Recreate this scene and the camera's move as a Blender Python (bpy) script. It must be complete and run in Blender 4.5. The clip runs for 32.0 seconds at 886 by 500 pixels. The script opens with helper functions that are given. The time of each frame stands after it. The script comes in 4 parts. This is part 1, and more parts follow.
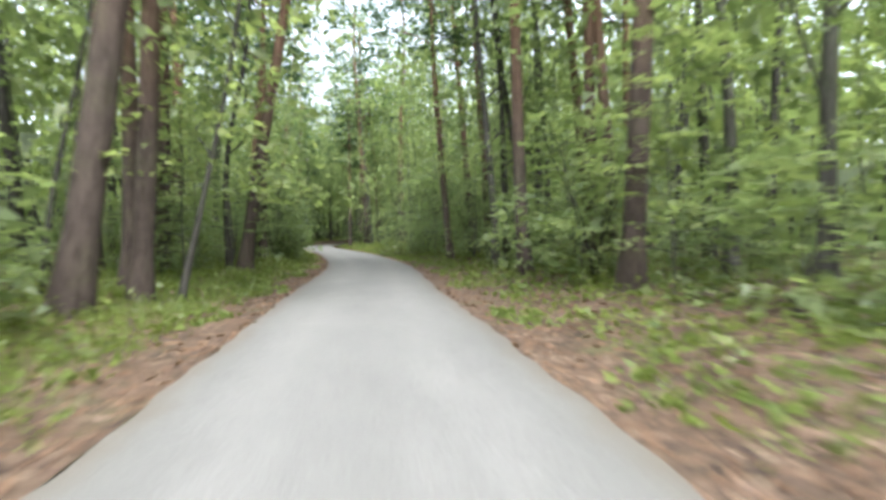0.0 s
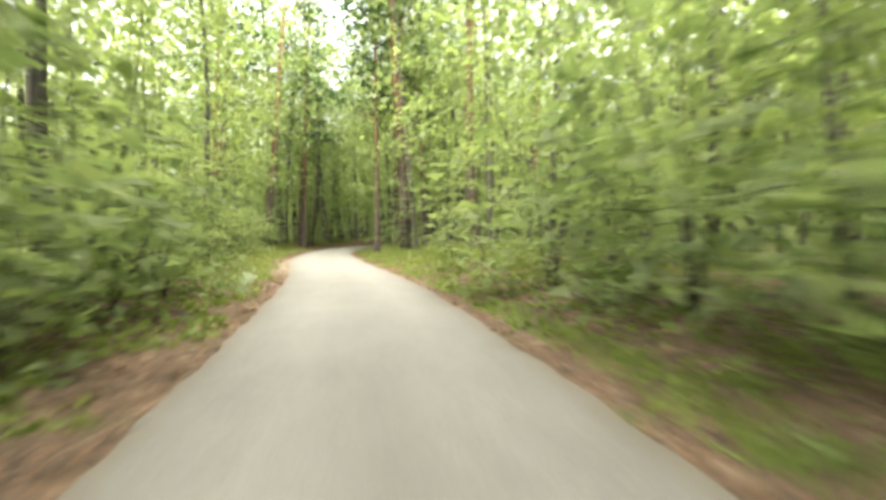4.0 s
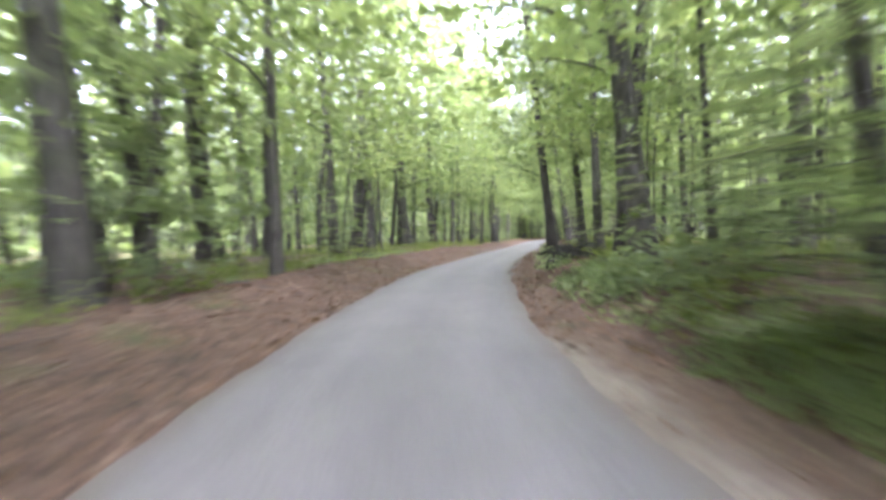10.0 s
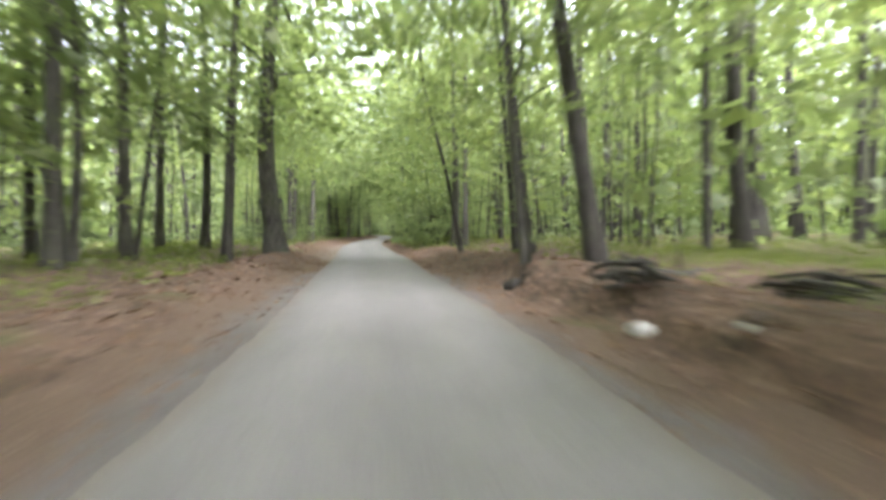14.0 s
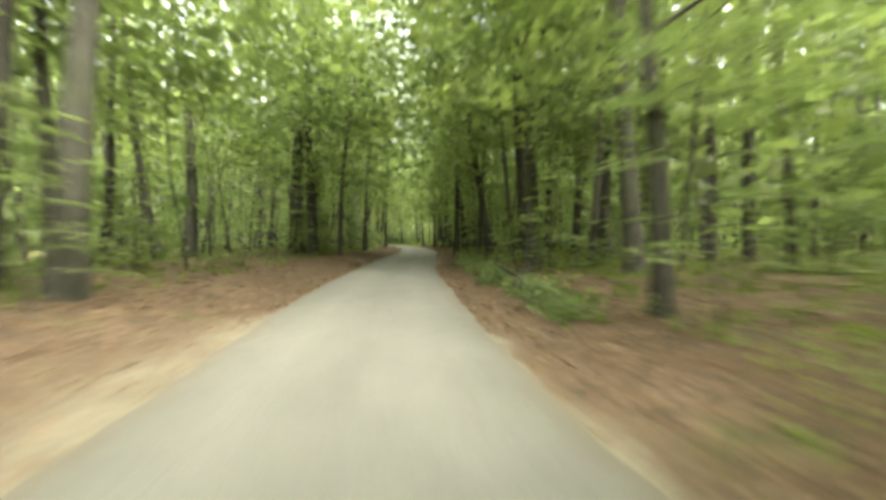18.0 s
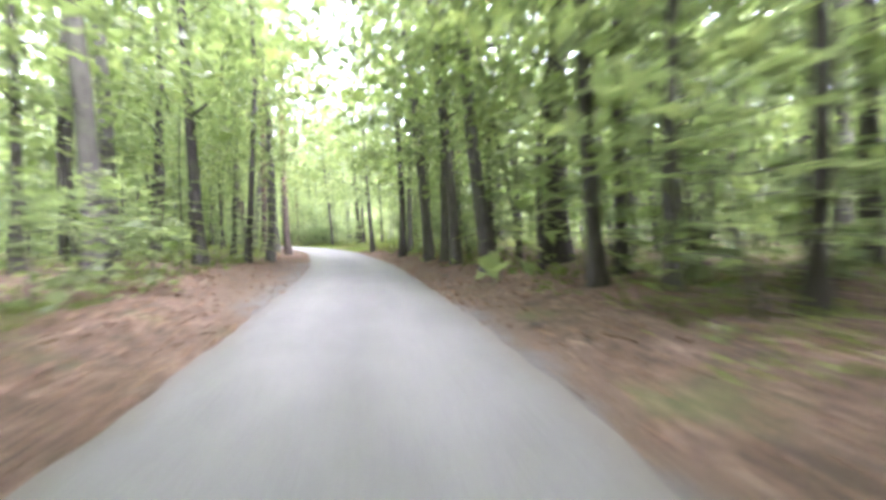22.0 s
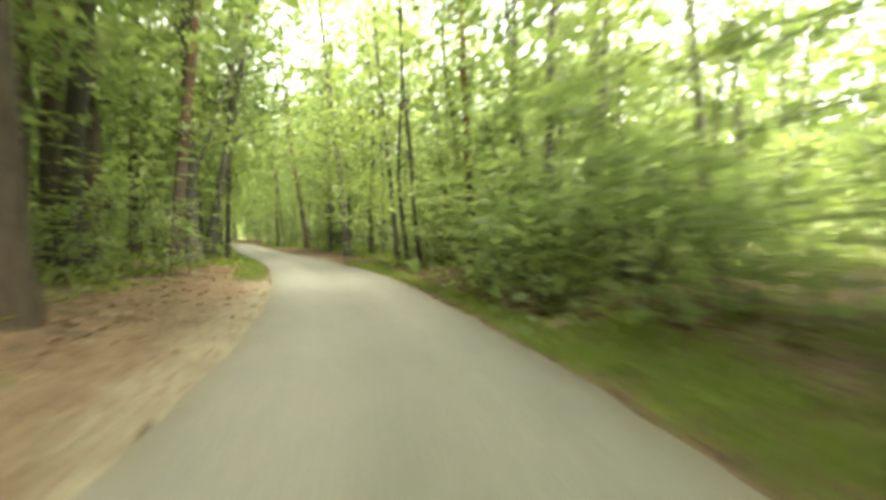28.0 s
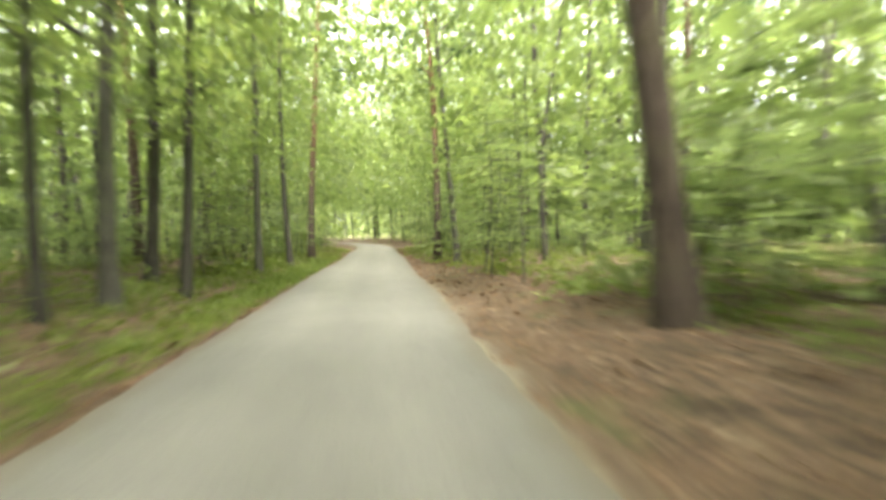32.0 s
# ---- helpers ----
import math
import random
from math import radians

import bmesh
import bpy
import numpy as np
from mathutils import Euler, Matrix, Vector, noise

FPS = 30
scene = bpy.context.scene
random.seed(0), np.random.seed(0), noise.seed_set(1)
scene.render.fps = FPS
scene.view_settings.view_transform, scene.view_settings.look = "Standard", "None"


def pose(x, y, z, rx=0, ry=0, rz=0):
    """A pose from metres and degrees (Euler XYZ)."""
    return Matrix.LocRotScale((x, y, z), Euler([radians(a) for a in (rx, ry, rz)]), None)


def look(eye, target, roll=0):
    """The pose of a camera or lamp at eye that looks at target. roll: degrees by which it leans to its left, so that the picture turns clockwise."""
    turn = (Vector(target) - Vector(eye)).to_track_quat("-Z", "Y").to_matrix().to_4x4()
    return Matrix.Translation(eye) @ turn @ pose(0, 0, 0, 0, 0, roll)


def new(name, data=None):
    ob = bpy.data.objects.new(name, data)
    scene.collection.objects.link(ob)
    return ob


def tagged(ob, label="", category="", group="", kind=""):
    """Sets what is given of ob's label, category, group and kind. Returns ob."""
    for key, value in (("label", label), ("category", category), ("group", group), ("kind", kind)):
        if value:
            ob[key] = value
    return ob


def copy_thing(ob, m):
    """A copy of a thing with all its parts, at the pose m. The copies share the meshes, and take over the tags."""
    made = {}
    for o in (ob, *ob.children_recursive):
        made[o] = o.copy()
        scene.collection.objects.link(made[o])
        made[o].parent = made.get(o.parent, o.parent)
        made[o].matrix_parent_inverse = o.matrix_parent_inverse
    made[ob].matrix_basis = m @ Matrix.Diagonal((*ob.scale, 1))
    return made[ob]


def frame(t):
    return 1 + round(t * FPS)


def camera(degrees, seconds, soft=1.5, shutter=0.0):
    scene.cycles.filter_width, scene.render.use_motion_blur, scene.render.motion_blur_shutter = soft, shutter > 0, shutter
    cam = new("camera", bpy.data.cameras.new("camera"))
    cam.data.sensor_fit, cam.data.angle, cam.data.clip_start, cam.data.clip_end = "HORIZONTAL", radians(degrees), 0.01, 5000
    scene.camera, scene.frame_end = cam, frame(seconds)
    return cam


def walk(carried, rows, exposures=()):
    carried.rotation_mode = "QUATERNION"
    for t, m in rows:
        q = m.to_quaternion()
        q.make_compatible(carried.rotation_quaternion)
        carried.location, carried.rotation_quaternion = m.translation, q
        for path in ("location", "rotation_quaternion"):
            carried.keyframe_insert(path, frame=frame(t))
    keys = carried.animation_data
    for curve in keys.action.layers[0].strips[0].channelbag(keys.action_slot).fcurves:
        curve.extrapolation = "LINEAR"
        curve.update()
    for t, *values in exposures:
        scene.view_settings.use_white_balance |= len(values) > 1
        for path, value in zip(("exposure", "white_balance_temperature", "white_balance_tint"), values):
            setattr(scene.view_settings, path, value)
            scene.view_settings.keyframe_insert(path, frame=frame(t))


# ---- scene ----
cam = camera(76.2, 32.0, soft=3.4, shutter=1.0)
# seconds, x, y, z, pitch, roll, yaw
PATH = [
    (0, 0.000, 0.000, 1.27, -1.65, 0.78, -6.70),
    (0.5, -0.003, 2.432, 1.27, -1.71, 0.85, -6.57),
    (1, -0.013, 5.073, 1.27, -1.75, 0.90, -6.35),
    (1.5, -0.039, 7.923, 1.27, -1.69, 0.86, -5.97),
    (2, -0.090, 10.968, 1.27, -1.79, 0.90, -5.52),
    (2.5, -0.168, 14.179, 1.27, -1.75, 0.87, -5.10),
    (3, -0.274, 17.533, 1.27, -1.75, 0.86, -4.67),
    (3.5, -0.413, 21.011, 1.27, -1.75, 0.84, -4.12),
    (4, -0.603, 24.598, 1.27, -1.75, 0.83, -3.10),
    (4.5, -0.887, 28.285, 1.27, -1.75, 0.82, -1.40),
    (5, -1.302, 32.062, 1.27, -1.70, 0.79, 0.50),
    (5.5, -1.845, 35.923, 1.27, -0.97, 0.75, 2.05),
    (6, -2.490, 39.866, 1.27, -1.14, 0.62, 3.01),
    (6.5, -3.197, 43.894, 1.27, -1.35, 0.54, 3.44),
    (7, -3.936, 48.006, 1.27, -1.49, 0.74, 3.48),
    (7.5, -4.672, 52.206, 1.27, -1.50, 1.22, 2.86),
    (8, -5.339, 56.504, 1.27, -1.98, 1.34, 1.22),
    (8.5, -5.855, 60.915, 1.27, -2.09, 1.25, -1.41),
    (9, -6.147, 65.442, 1.27, -1.99, 1.10, -4.66),
    (9.5, -6.168, 70.079, 1.27, -1.78, 1.25, -8.24),
    (10, -5.885, 74.815, 1.27, -1.42, 1.50, -12.04),
    (10.5, -5.265, 79.632, 1.27, -1.26, 1.51, -16.03),
    (11, -4.288, 84.501, 1.27, -1.34, 1.35, -20.05),
    (11.5, -2.955, 89.389, 1.27, -1.33, 1.13, -23.76),
    (12, -1.309, 94.263, 1.27, -1.13, 0.83, -26.83),
    (12.5, 0.581, 99.106, 1.27, -1.44, 0.56, -29.08),
    (13, 2.639, 103.914, 1.27, -1.53, 0.48, -30.56),
    (13.5, 4.802, 108.697, 1.27, -1.87, 0.62, -31.41),
    (14, 7.021, 113.475, 1.27, -2.12, 0.72, -31.74),
    (14.5, 9.265, 118.277, 1.27, -2.31, 0.69, -31.69),
    (15, 11.515, 123.131, 1.27, -1.78, 0.73, -31.43),
    (15.5, 13.766, 128.057, 1.27, -1.75, 0.72, -31.08),
    (16, 16.015, 133.063, 1.27, -1.70, 0.66, -30.70),
    (16.5, 18.260, 138.151, 1.27, -0.82, 0.52, -30.31),
    (17, 20.497, 143.311, 1.27, -0.97, 0.45, -29.98),
    (17.5, 22.732, 148.525, 1.27, -0.87, 0.38, -29.89),
    (18, 24.989, 153.753, 1.27, -1.28, 0.39, -30.29),
    (18.5, 27.307, 158.945, 1.27, -1.53, 0.54, -31.32),
    (19, 29.720, 164.046, 1.27, -1.56, 0.74, -32.78),
    (19.5, 32.234, 169.012, 1.27, -1.48, 0.83, -34.31),
    (20, 34.820, 173.817, 1.27, -1.57, 0.82, -35.59),
    (20.5, 37.427, 178.455, 1.27, -1.70, 0.71, -36.41),
    (21, 39.998, 182.928, 1.27, -1.72, 0.82, -36.72),
    (21.5, 42.488, 187.242, 1.27, -1.93, 1.05, -36.58),
    (22, 44.860, 191.412, 1.27, -1.86, 1.32, -36.02),
    (22.5, 47.094, 195.459, 1.27, -1.71, 1.47, -35.13),
    (23, 49.186, 199.412, 1.27, -2.11, 1.19, -34.01),
    (23.5, 51.147, 203.308, 1.27, -1.93, 0.81, -32.83),
    (24, 53.002, 207.188, 1.27, -2.00, 0.82, -31.69),
    (24.5, 54.779, 211.095, 1.27, -1.66, 0.77, -30.65),
    (25, 56.502, 215.068, 1.27, -1.74, 0.79, -29.66),
    (25.5, 58.184, 219.141, 1.27, -1.75, 0.80, -28.58),
    (26, 59.816, 223.343, 1.27, -1.74, 0.78, -27.25),
    (26.5, 61.377, 227.694, 1.27, -1.69, 0.74, -25.54),
    (27, 62.825, 232.207, 1.27, -1.67, 0.80, -23.38),
    (27.5, 64.114, 236.882, 1.27, -1.85, 0.74, -20.76),
    (28, 65.191, 241.706, 1.27, -1.66, 0.89, -17.77),
    (28.5, 66.020, 246.660, 1.27, -1.86, 0.79, -14.64),
    (29, 66.587, 251.715, 1.27, -1.87, 0.85, -11.57),
    (29.5, 66.892, 256.840, 1.27, -1.79, 0.86, -8.70),
    (30, 66.957, 262.004, 1.27, -1.98, 1.10, -6.22),
    (30.5, 66.826, 267.190, 1.27, -2.09, 1.10, -4.41),
    (31, 66.567, 272.387, 1.27, -1.81, 0.96, -3.44),
    (31.5, 66.250, 277.596, 1.27, -1.75, 0.91, -3.01),
    (32, 65.901, 282.818, 1.27, -1.75, 0.89, -2.78),
]
EXPOSURES = [
    (0, 2.50, 5850, 8), (1, 2.65, 7550, 0), (2, 3.20, 7400, 2), (3, 3.53, 7050, 5),
    (6, 2.75, 7650, -1), (7, 2.62, 8050, 1), (8, 3.42, 7150, 6), (9, 3.92, 5850, 21),
    (10, 4.37, 5450, 32), (11, 3.97, 5600, 29), (12, 4.47, 5550, 33), (13, 4.05, 5600, 29),
    (14, 3.77, 5850, 20), (17, 4.13, 5750, 21), (18, 3.72, 7100, 0), (19, 4.30, 6300, 10),
    (20, 5.12, 5600, 34), (21, 5.10, 5450, 40), (22, 4.95, 5550, 31), (23, 4.85, 5650, 28),
    (24, 4.60, 5750, 25), (27, 3.22, 8500, -8), (28, 3.80, 7850, -6), (29, 3.35, 8250, -4),
    (30, 3.57, 7500, -5), (31, 3.77, 8250, -9), (32, 3.97, 7050, 2),
]
walk(cam, [(t, pose(x, y, z, 90 + pitch, roll, yaw)) for t, x, y, z, pitch, roll, yaw in PATH], EXPOSURES)

# ---- light: a bright overcast sky and a weak, wide sun ----
world = bpy.data.worlds.new("overcast_sky")
scene.world = world
world.use_nodes = True
wn, wl = world.node_tree.nodes, world.node_tree.links
wn.clear()
sky = wn.new("ShaderNodeTexSky")
sky.sky_type = "NISHITA"
sky.sun_disc = False
sky.sun_elevation, sky.sun_rotation = radians(52), radians(200)
sky.air_density, sky.dust_density, sky.ozone_density = 1.0, 6.0, 1.0
pale = wn.new("ShaderNodeHueSaturation")
pale.inputs["Saturation"].default_value = 0.25
back = wn.new("ShaderNodeBackground")
back.inputs["Strength"].default_value = 0.15
wout = wn.new("ShaderNodeOutputWorld")
wl.new(sky.outputs[0], pale.inputs["Color"])
wl.new(pale.outputs[0], back.inputs["Color"])
wl.new(back.outputs[0], wout.inputs["Surface"])
sun = new("sun", bpy.data.lights.new("sun", "SUN"))
sun.data.energy, sun.data.angle, sun.data.color = 1.5, radians(25), (1.0, 0.96, 0.9)
sun.matrix_world = look((0, 0, 0), (-0.34 * 0.62, 0.94 * 0.62, -0.79))


# ---- materials ----
def material(name):
    m = bpy.data.materials.new(name)
    m.use_nodes = True
    m.node_tree.nodes.clear()
    return m, m.node_tree.nodes, m.node_tree.links


def ramp_of(nodes, stops):
    r = nodes.new("ShaderNodeValToRGB")
    while len(r.color_ramp.elements) < len(stops):
        r.color_ramp.elements.new(0.5)
    for e, (p, c) in zip(r.color_ramp.elements, stops):
        e.position, e.color = p, (*c, 1)
    return r


def noise_of(nodes, links, where, scale, detail=4.0, rough=0.6):
    n = nodes.new("ShaderNodeTexNoise")
    n.inputs["Scale"].default_value, n.inputs["Detail"].default_value, n.inputs["Roughness"].default_value = scale, detail, rough
    links.new(where, n.inputs["Vector"])
    return n


def mixed(nodes, links, factor, a, b):
    m = nodes.new("ShaderNodeMix")
    m.data_type = "RGBA"
    if factor is not None:
        links.new(factor, m.inputs[0])
    links.new(a, m.inputs[6])
    links.new(b, m.inputs[7])
    return m


def surface(name, fine, coarse, scales, rough=0.9, bump=0.3, bump_scale=None, spec=0.3, into=None):
    """Two scales of colour and a relief, in metres of the object's own space."""
    m, n, l = material(name)
    co = n.new("ShaderNodeTexCoord").outputs["Object"]
    a, b = noise_of(n, l, co, scales[0]), noise_of(n, l, co, scales[1], 3.0)
    ra, rb = ramp_of(n, fine), ramp_of(n, coarse)
    l.new(a.outputs["Fac"], ra.inputs["Fac"])
    l.new(b.outputs["Fac"], rb.inputs["Fac"])
    mul = n.new("ShaderNodeMix")
    mul.data_type, mul.blend_type = "RGBA", "MULTIPLY"
    mul.inputs[0].default_value = 1.0
    l.new(ra.outputs[0], mul.inputs[6])
    l.new(rb.outputs[0], mul.inputs[7])
    p = n.new("ShaderNodeBsdfPrincipled")
    p.inputs["Roughness"].default_value, p.inputs["Specular IOR Level"].default_value = rough, spec
    col = mul.outputs[2]
    if into:
        rest = ramp_of(n, into)
        l.new(a.outputs["Fac"], rest.inputs["Fac"])
        fade = n.new("ShaderNodeAttribute")
        fade.attribute_name = "fade"
        patch = noise_of(n, l, co, 2.6, 6.0, 0.7)
        both = n.new("ShaderNodeMath")
        both.operation = "ADD"
        l.new(fade.outputs["Fac"], both.inputs[0])
        l.new(patch.outputs["Fac"], both.inputs[1])
        where = ramp_of(n, [(0.42, (0, 0, 0)), (0.62, (1, 1, 1))])
        half = n.new("ShaderNodeMath")
        half.operation = "MULTIPLY"
        half.inputs[1].default_value = 0.5
        l.new(both.outputs[0], half.inputs[0])
        l.new(half.outputs[0], where.inputs["Fac"])
        col = mixed(n, l, where.outputs[0], rest.outputs[0], col).outputs[2]
    l.new(col, p.inputs["Base Color"])
    c = noise_of(n, l, co, bump_scale or scales[0] * 1.5, 5.0)
    bp = n.new("ShaderNodeBump")
    bp.inputs["Strength"].default_value, bp.inputs["Distance"].default_value = bump, 0.03
    l.new(c.outputs["Fac"], bp.inputs["Height"])
    l.new(bp.outputs[0], p.inputs["Normal"])
    o = n.new("ShaderNodeOutputMaterial")
    l.new(p.outputs[0], o.inputs["Surface"])
    return m


def leaf_material(name, dark, mid, bright, through_share=0.5, gloss=0.025):
    """Thin leaves: diffuse and translucent, each leaf and each plant a shade of its own."""
    m, n, l = material(name)
    geo, info = n.new("ShaderNodeNewGeometry"), n.new("ShaderNodeObjectInfo")
    add = n.new("ShaderNodeMath")
    add.operation = "MULTIPLY_ADD"
    add.inputs[1].default_value = 0.3
    l.new(geo.outputs["Random Per Island"], add.inputs[0])
    sc = n.new("ShaderNodeMath")
    sc.operation = "MULTIPLY"
    sc.inputs[1].default_value = 0.28
    l.new(info.outputs["Random"], sc.inputs[0])
    clump = noise_of(n, l, geo.outputs["Position"], 0.9, 2.0)
    both = n.new("ShaderNodeMath")
    both.operation = "MULTIPLY_ADD"
    both.inputs[1].default_value = 0.6
    broad = noise_of(n, l, geo.outputs["Position"], 0.17, 2.0)
    mean = n.new("ShaderNodeMath")
    mean.operation = "ADD"
    l.new(clump.outputs["Fac"], mean.inputs[0])
    l.new(broad.outputs["Fac"], mean.inputs[1])
    l.new(mean.outputs[0], both.inputs[0])
    l.new(sc.outputs[0], both.inputs[2])
    less = n.new("ShaderNodeMath")
    less.operation = "SUBTRACT"
    less.inputs[1].default_value = 0.4
    l.new(both.outputs[0], less.inputs[0])
    l.new(less.outputs[0], add.inputs[2])
    r = ramp_of(n, [(0.0, dark), (0.5, mid), (1.0, bright)])
    l.new(add.outputs[0], r.inputs["Fac"])
    d, t, g = n.new("ShaderNodeBsdfDiffuse"), n.new("ShaderNodeBsdfTranslucent"), n.new("ShaderNodeBsdfGlossy")
    g.inputs["Roughness"].default_value = 0.45
    warm = n.new("ShaderNodeMix")
    warm.data_type, warm.blend_type = "RGBA", "MULTIPLY"
    warm.inputs[0].default_value = 1.0
    warm.inputs[7].default_value = (2.1, 2.15, 1.5, 1)
    l.new(r.outputs[0], warm.inputs[6])
    l.new(r.outputs[0], d.inputs["Color"])
    l.new(warm.outputs[2], t.inputs["Color"])
    a, b = n.new("ShaderNodeMixShader"), n.new("ShaderNodeMixShader")
    a.inputs[0].default_value, b.inputs[0].default_value = through_share, gloss
    l.new(d.outputs[0], a.inputs[1])
    l.new(t.outputs[0], a.inputs[2])
    l.new(a.outputs[0], b.inputs[1])
    l.new(g.outputs[0], b.inputs[2])
    o = n.new("ShaderNodeOutputMaterial")
    l.new(b.outputs[0], o.inputs["Surface"])
    return m


def bark_material(name, groove, ridge, upper=None):
    """Bark with upright grooves and lichen; pines turn orange further up the stem."""
    m, n, l = material(name)
    tc = n.new("ShaderNodeTexCoord")
    mp = n.new("ShaderNodeMapping")
    mp.inputs["Scale"].default_value = (1, 1, 0.16)
    l.new(tc.outputs["Object"], mp.inputs["Vector"])
    a = noise_of(n, l, mp.outputs[0], 22.0, 6.0, 0.7)
    b = noise_of(n, l, tc.outputs["Object"], 1.3, 3.0)
    r = ramp_of(n, [(0.3, groove), (0.62, ridge)])
    l.new(a.outputs["Fac"], r.inputs["Fac"])
    lich = ramp_of(n, [(0.35, (0.75, 0.75, 0.75)), (0.5, (1, 1, 1)), (0.72, (1.1, 1.3, 0.95))])
    l.new(b.outputs["Fac"], lich.inputs["Fac"])
    mul = n.new("ShaderNodeMix")
    mul.data_type, mul.blend_type = "RGBA", "MULTIPLY"
    mul.inputs[0].default_value = 1.0
    l.new(r.outputs[0], mul.inputs[6])
    l.new(lich.outputs[0], mul.inputs[7])
    colour = mul.outputs[2]
    if upper:
        sep = n.new("ShaderNodeSeparateXYZ")
        l.new(tc.outputs["Object"], sep.inputs[0])
        mr = n.new("ShaderNodeMapRange")
        mr.inputs["From Min"].default_value, mr.inputs["From Max"].default_value = 3.0, 8.0
        l.new(sep.outputs["Z"], mr.inputs["Value"])
        ru = ramp_of(n, [(0.3, (upper[0] * 0.6, upper[1] * 0.55, upper[2] * 0.5)), (0.6, upper)])
        l.new(a.outputs["Fac"], ru.inputs["Fac"])
        colour = mixed(n, l, mr.outputs[0], colour, ru.outputs[0]).outputs[2]
    p = n.new("ShaderNodeBsdfPrincipled")
    p.inputs["Roughness"].default_value, p.inputs["Specular IOR Level"].default_value = 0.9, 0.2
    l.new(colour, p.inputs["Base Color"])
    bp = n.new("ShaderNodeBump")
    bp.inputs["Strength"].default_value, bp.inputs["Distance"].default_value = 0.6, 0.02
    l.new(a.outputs["Fac"], bp.inputs["Height"])
    l.new(bp.outputs[0], p.inputs["Normal"])
    o = n.new("ShaderNodeOutputMaterial")
    l.new(p.outputs[0], o.inputs["Surface"])
    return m


def strewn(m):
    """Lays flat dead leaves, mossy patches and pale crumbs over a soil, each leaf a shade of its own."""
    n, l = m.node_tree.nodes, m.node_tree.links
    p = next(q for q in n if q.type == "BSDF_PRINCIPLED")
    col = p.inputs["Base Color"].links[0].from_socket
    co = n.new("ShaderNodeTexCoord").outputs["Object"]
    cells = n.new("ShaderNodeTexVoronoi")
    cells.inputs["Scale"].default_value, cells.inputs["Randomness"].default_value = 13.0, 1.0
    l.new(co, cells.inputs["Vector"])
    apart = n.new("ShaderNodeSeparateXYZ")
    l.new(cells.outputs["Color"], apart.inputs[0])
    shade = ramp_of(n, [(0.0, (0.028, 0.018, 0.013)), (0.4, (0.07, 0.044, 0.031)), (0.75, (0.135, 0.085, 0.058)), (1.0, (0.25, 0.18, 0.122))])
    l.new(apart.outputs[0], shade.inputs["Fac"])
    many = noise_of(n, l, co, 1.9, 4.0)
    share = ramp_of(n, [(0.38, (0.1, 0.1, 0.1)), (0.6, (0.85, 0.85, 0.85))])
    l.new(many.outputs["Fac"], share.inputs["Fac"])
    col = mixed(n, l, share.outputs[0], col, shade.outputs[0]).outputs[2]
    moss = ramp_of(n, [(0.3, (0.035, 0.045, 0.014)), (0.7, (0.1, 0.115, 0.035))])
    l.new(noise_of(n, l, co, 30.0, 3.0).outputs["Fac"], moss.inputs["Fac"])
    grown = ramp_of(n, [(0.56, (0, 0, 0)), (0.68, (0.7, 0.7, 0.7))])
    l.new(noise_of(n, l, co, 0.55, 6.0, 0.65).outputs["Fac"], grown.inputs["Fac"])
    l.new(mixed(n, l, grown.outputs[0], col, moss.outputs[0]).outputs[2], p.inputs["Base Color"])


SOIL = [(0.28, (0.05, 0.033, 0.024)), (0.45, (0.085, 0.056, 0.04)), (0.6, (0.118, 0.083, 0.053)), (0.75, (0.18, 0.13, 0.085))]
LITTER = surface("leaf_litter_floor", [(q, tuple(0.8 * v for v in c)) for q, c in SOIL], [(0.3, (0.42, 0.44, 0.4)), (0.46, (0.9, 0.86, 0.82)), (0.7, (1.35, 1.2, 1.08))], (16.0, 1.3), 0.95, 0.8, 28.0)
strewn(LITTER)
GROUND = surface("forest_floor", [(0.25, (0.05, 0.04, 0.018)), (0.5, (0.1, 0.085, 0.035)), (0.75, (0.17, 0.12, 0.06))], [(0.35, (0.6, 0.9, 0.5)), (0.6, (1, 1, 1))], (7.0, 0.2), 0.95, 0.8, 18.0)
SAND = surface("sandy_track", [(0.25, (0.125, 0.105, 0.083)), (0.7, (0.22, 0.186, 0.146))], [(0.35, (0.75, 0.72, 0.68)), (0.6, (1, 1, 1))], (9.0, 0.8), 0.95, 0.6, 30.0, into=SOIL)
GRAVEL = surface("grey_gravel", [(0.25, (0.075, 0.068, 0.062)), (0.7, (0.135, 0.124, 0.114))], [(0.35, (0.8, 0.78, 0.75)), (0.6, (1, 1, 1))], (30.0, 0.9), 0.95, 0.7, 60.0, into=SOIL)
PINE_BARK = bark_material("pine_bark", (0.022, 0.016, 0.013), (0.075, 0.057, 0.047), (0.135, 0.08, 0.052))
OAK_BARK = bark_material("broadleaf_bark", (0.017, 0.016, 0.013), (0.06, 0.055, 0.046))
BEECH_BARK = bark_material("smooth_grey_bark", (0.032, 0.03, 0.025), (0.088, 0.083, 0.07))
LEAF = leaf_material("broad_leaves", (0.058, 0.078, 0.036), (0.114, 0.145, 0.06), (0.2, 0.226, 0.086), 0.55)
LEAF_SHRUB = leaf_material("understorey_leaves", (0.07, 0.094, 0.05), (0.13, 0.163, 0.075), (0.21, 0.238, 0.1), 0.52)
NEEDLE = leaf_material("pine_needles", (0.02, 0.045, 0.02), (0.04, 0.07, 0.03), (0.07, 0.1, 0.04), 0.25)
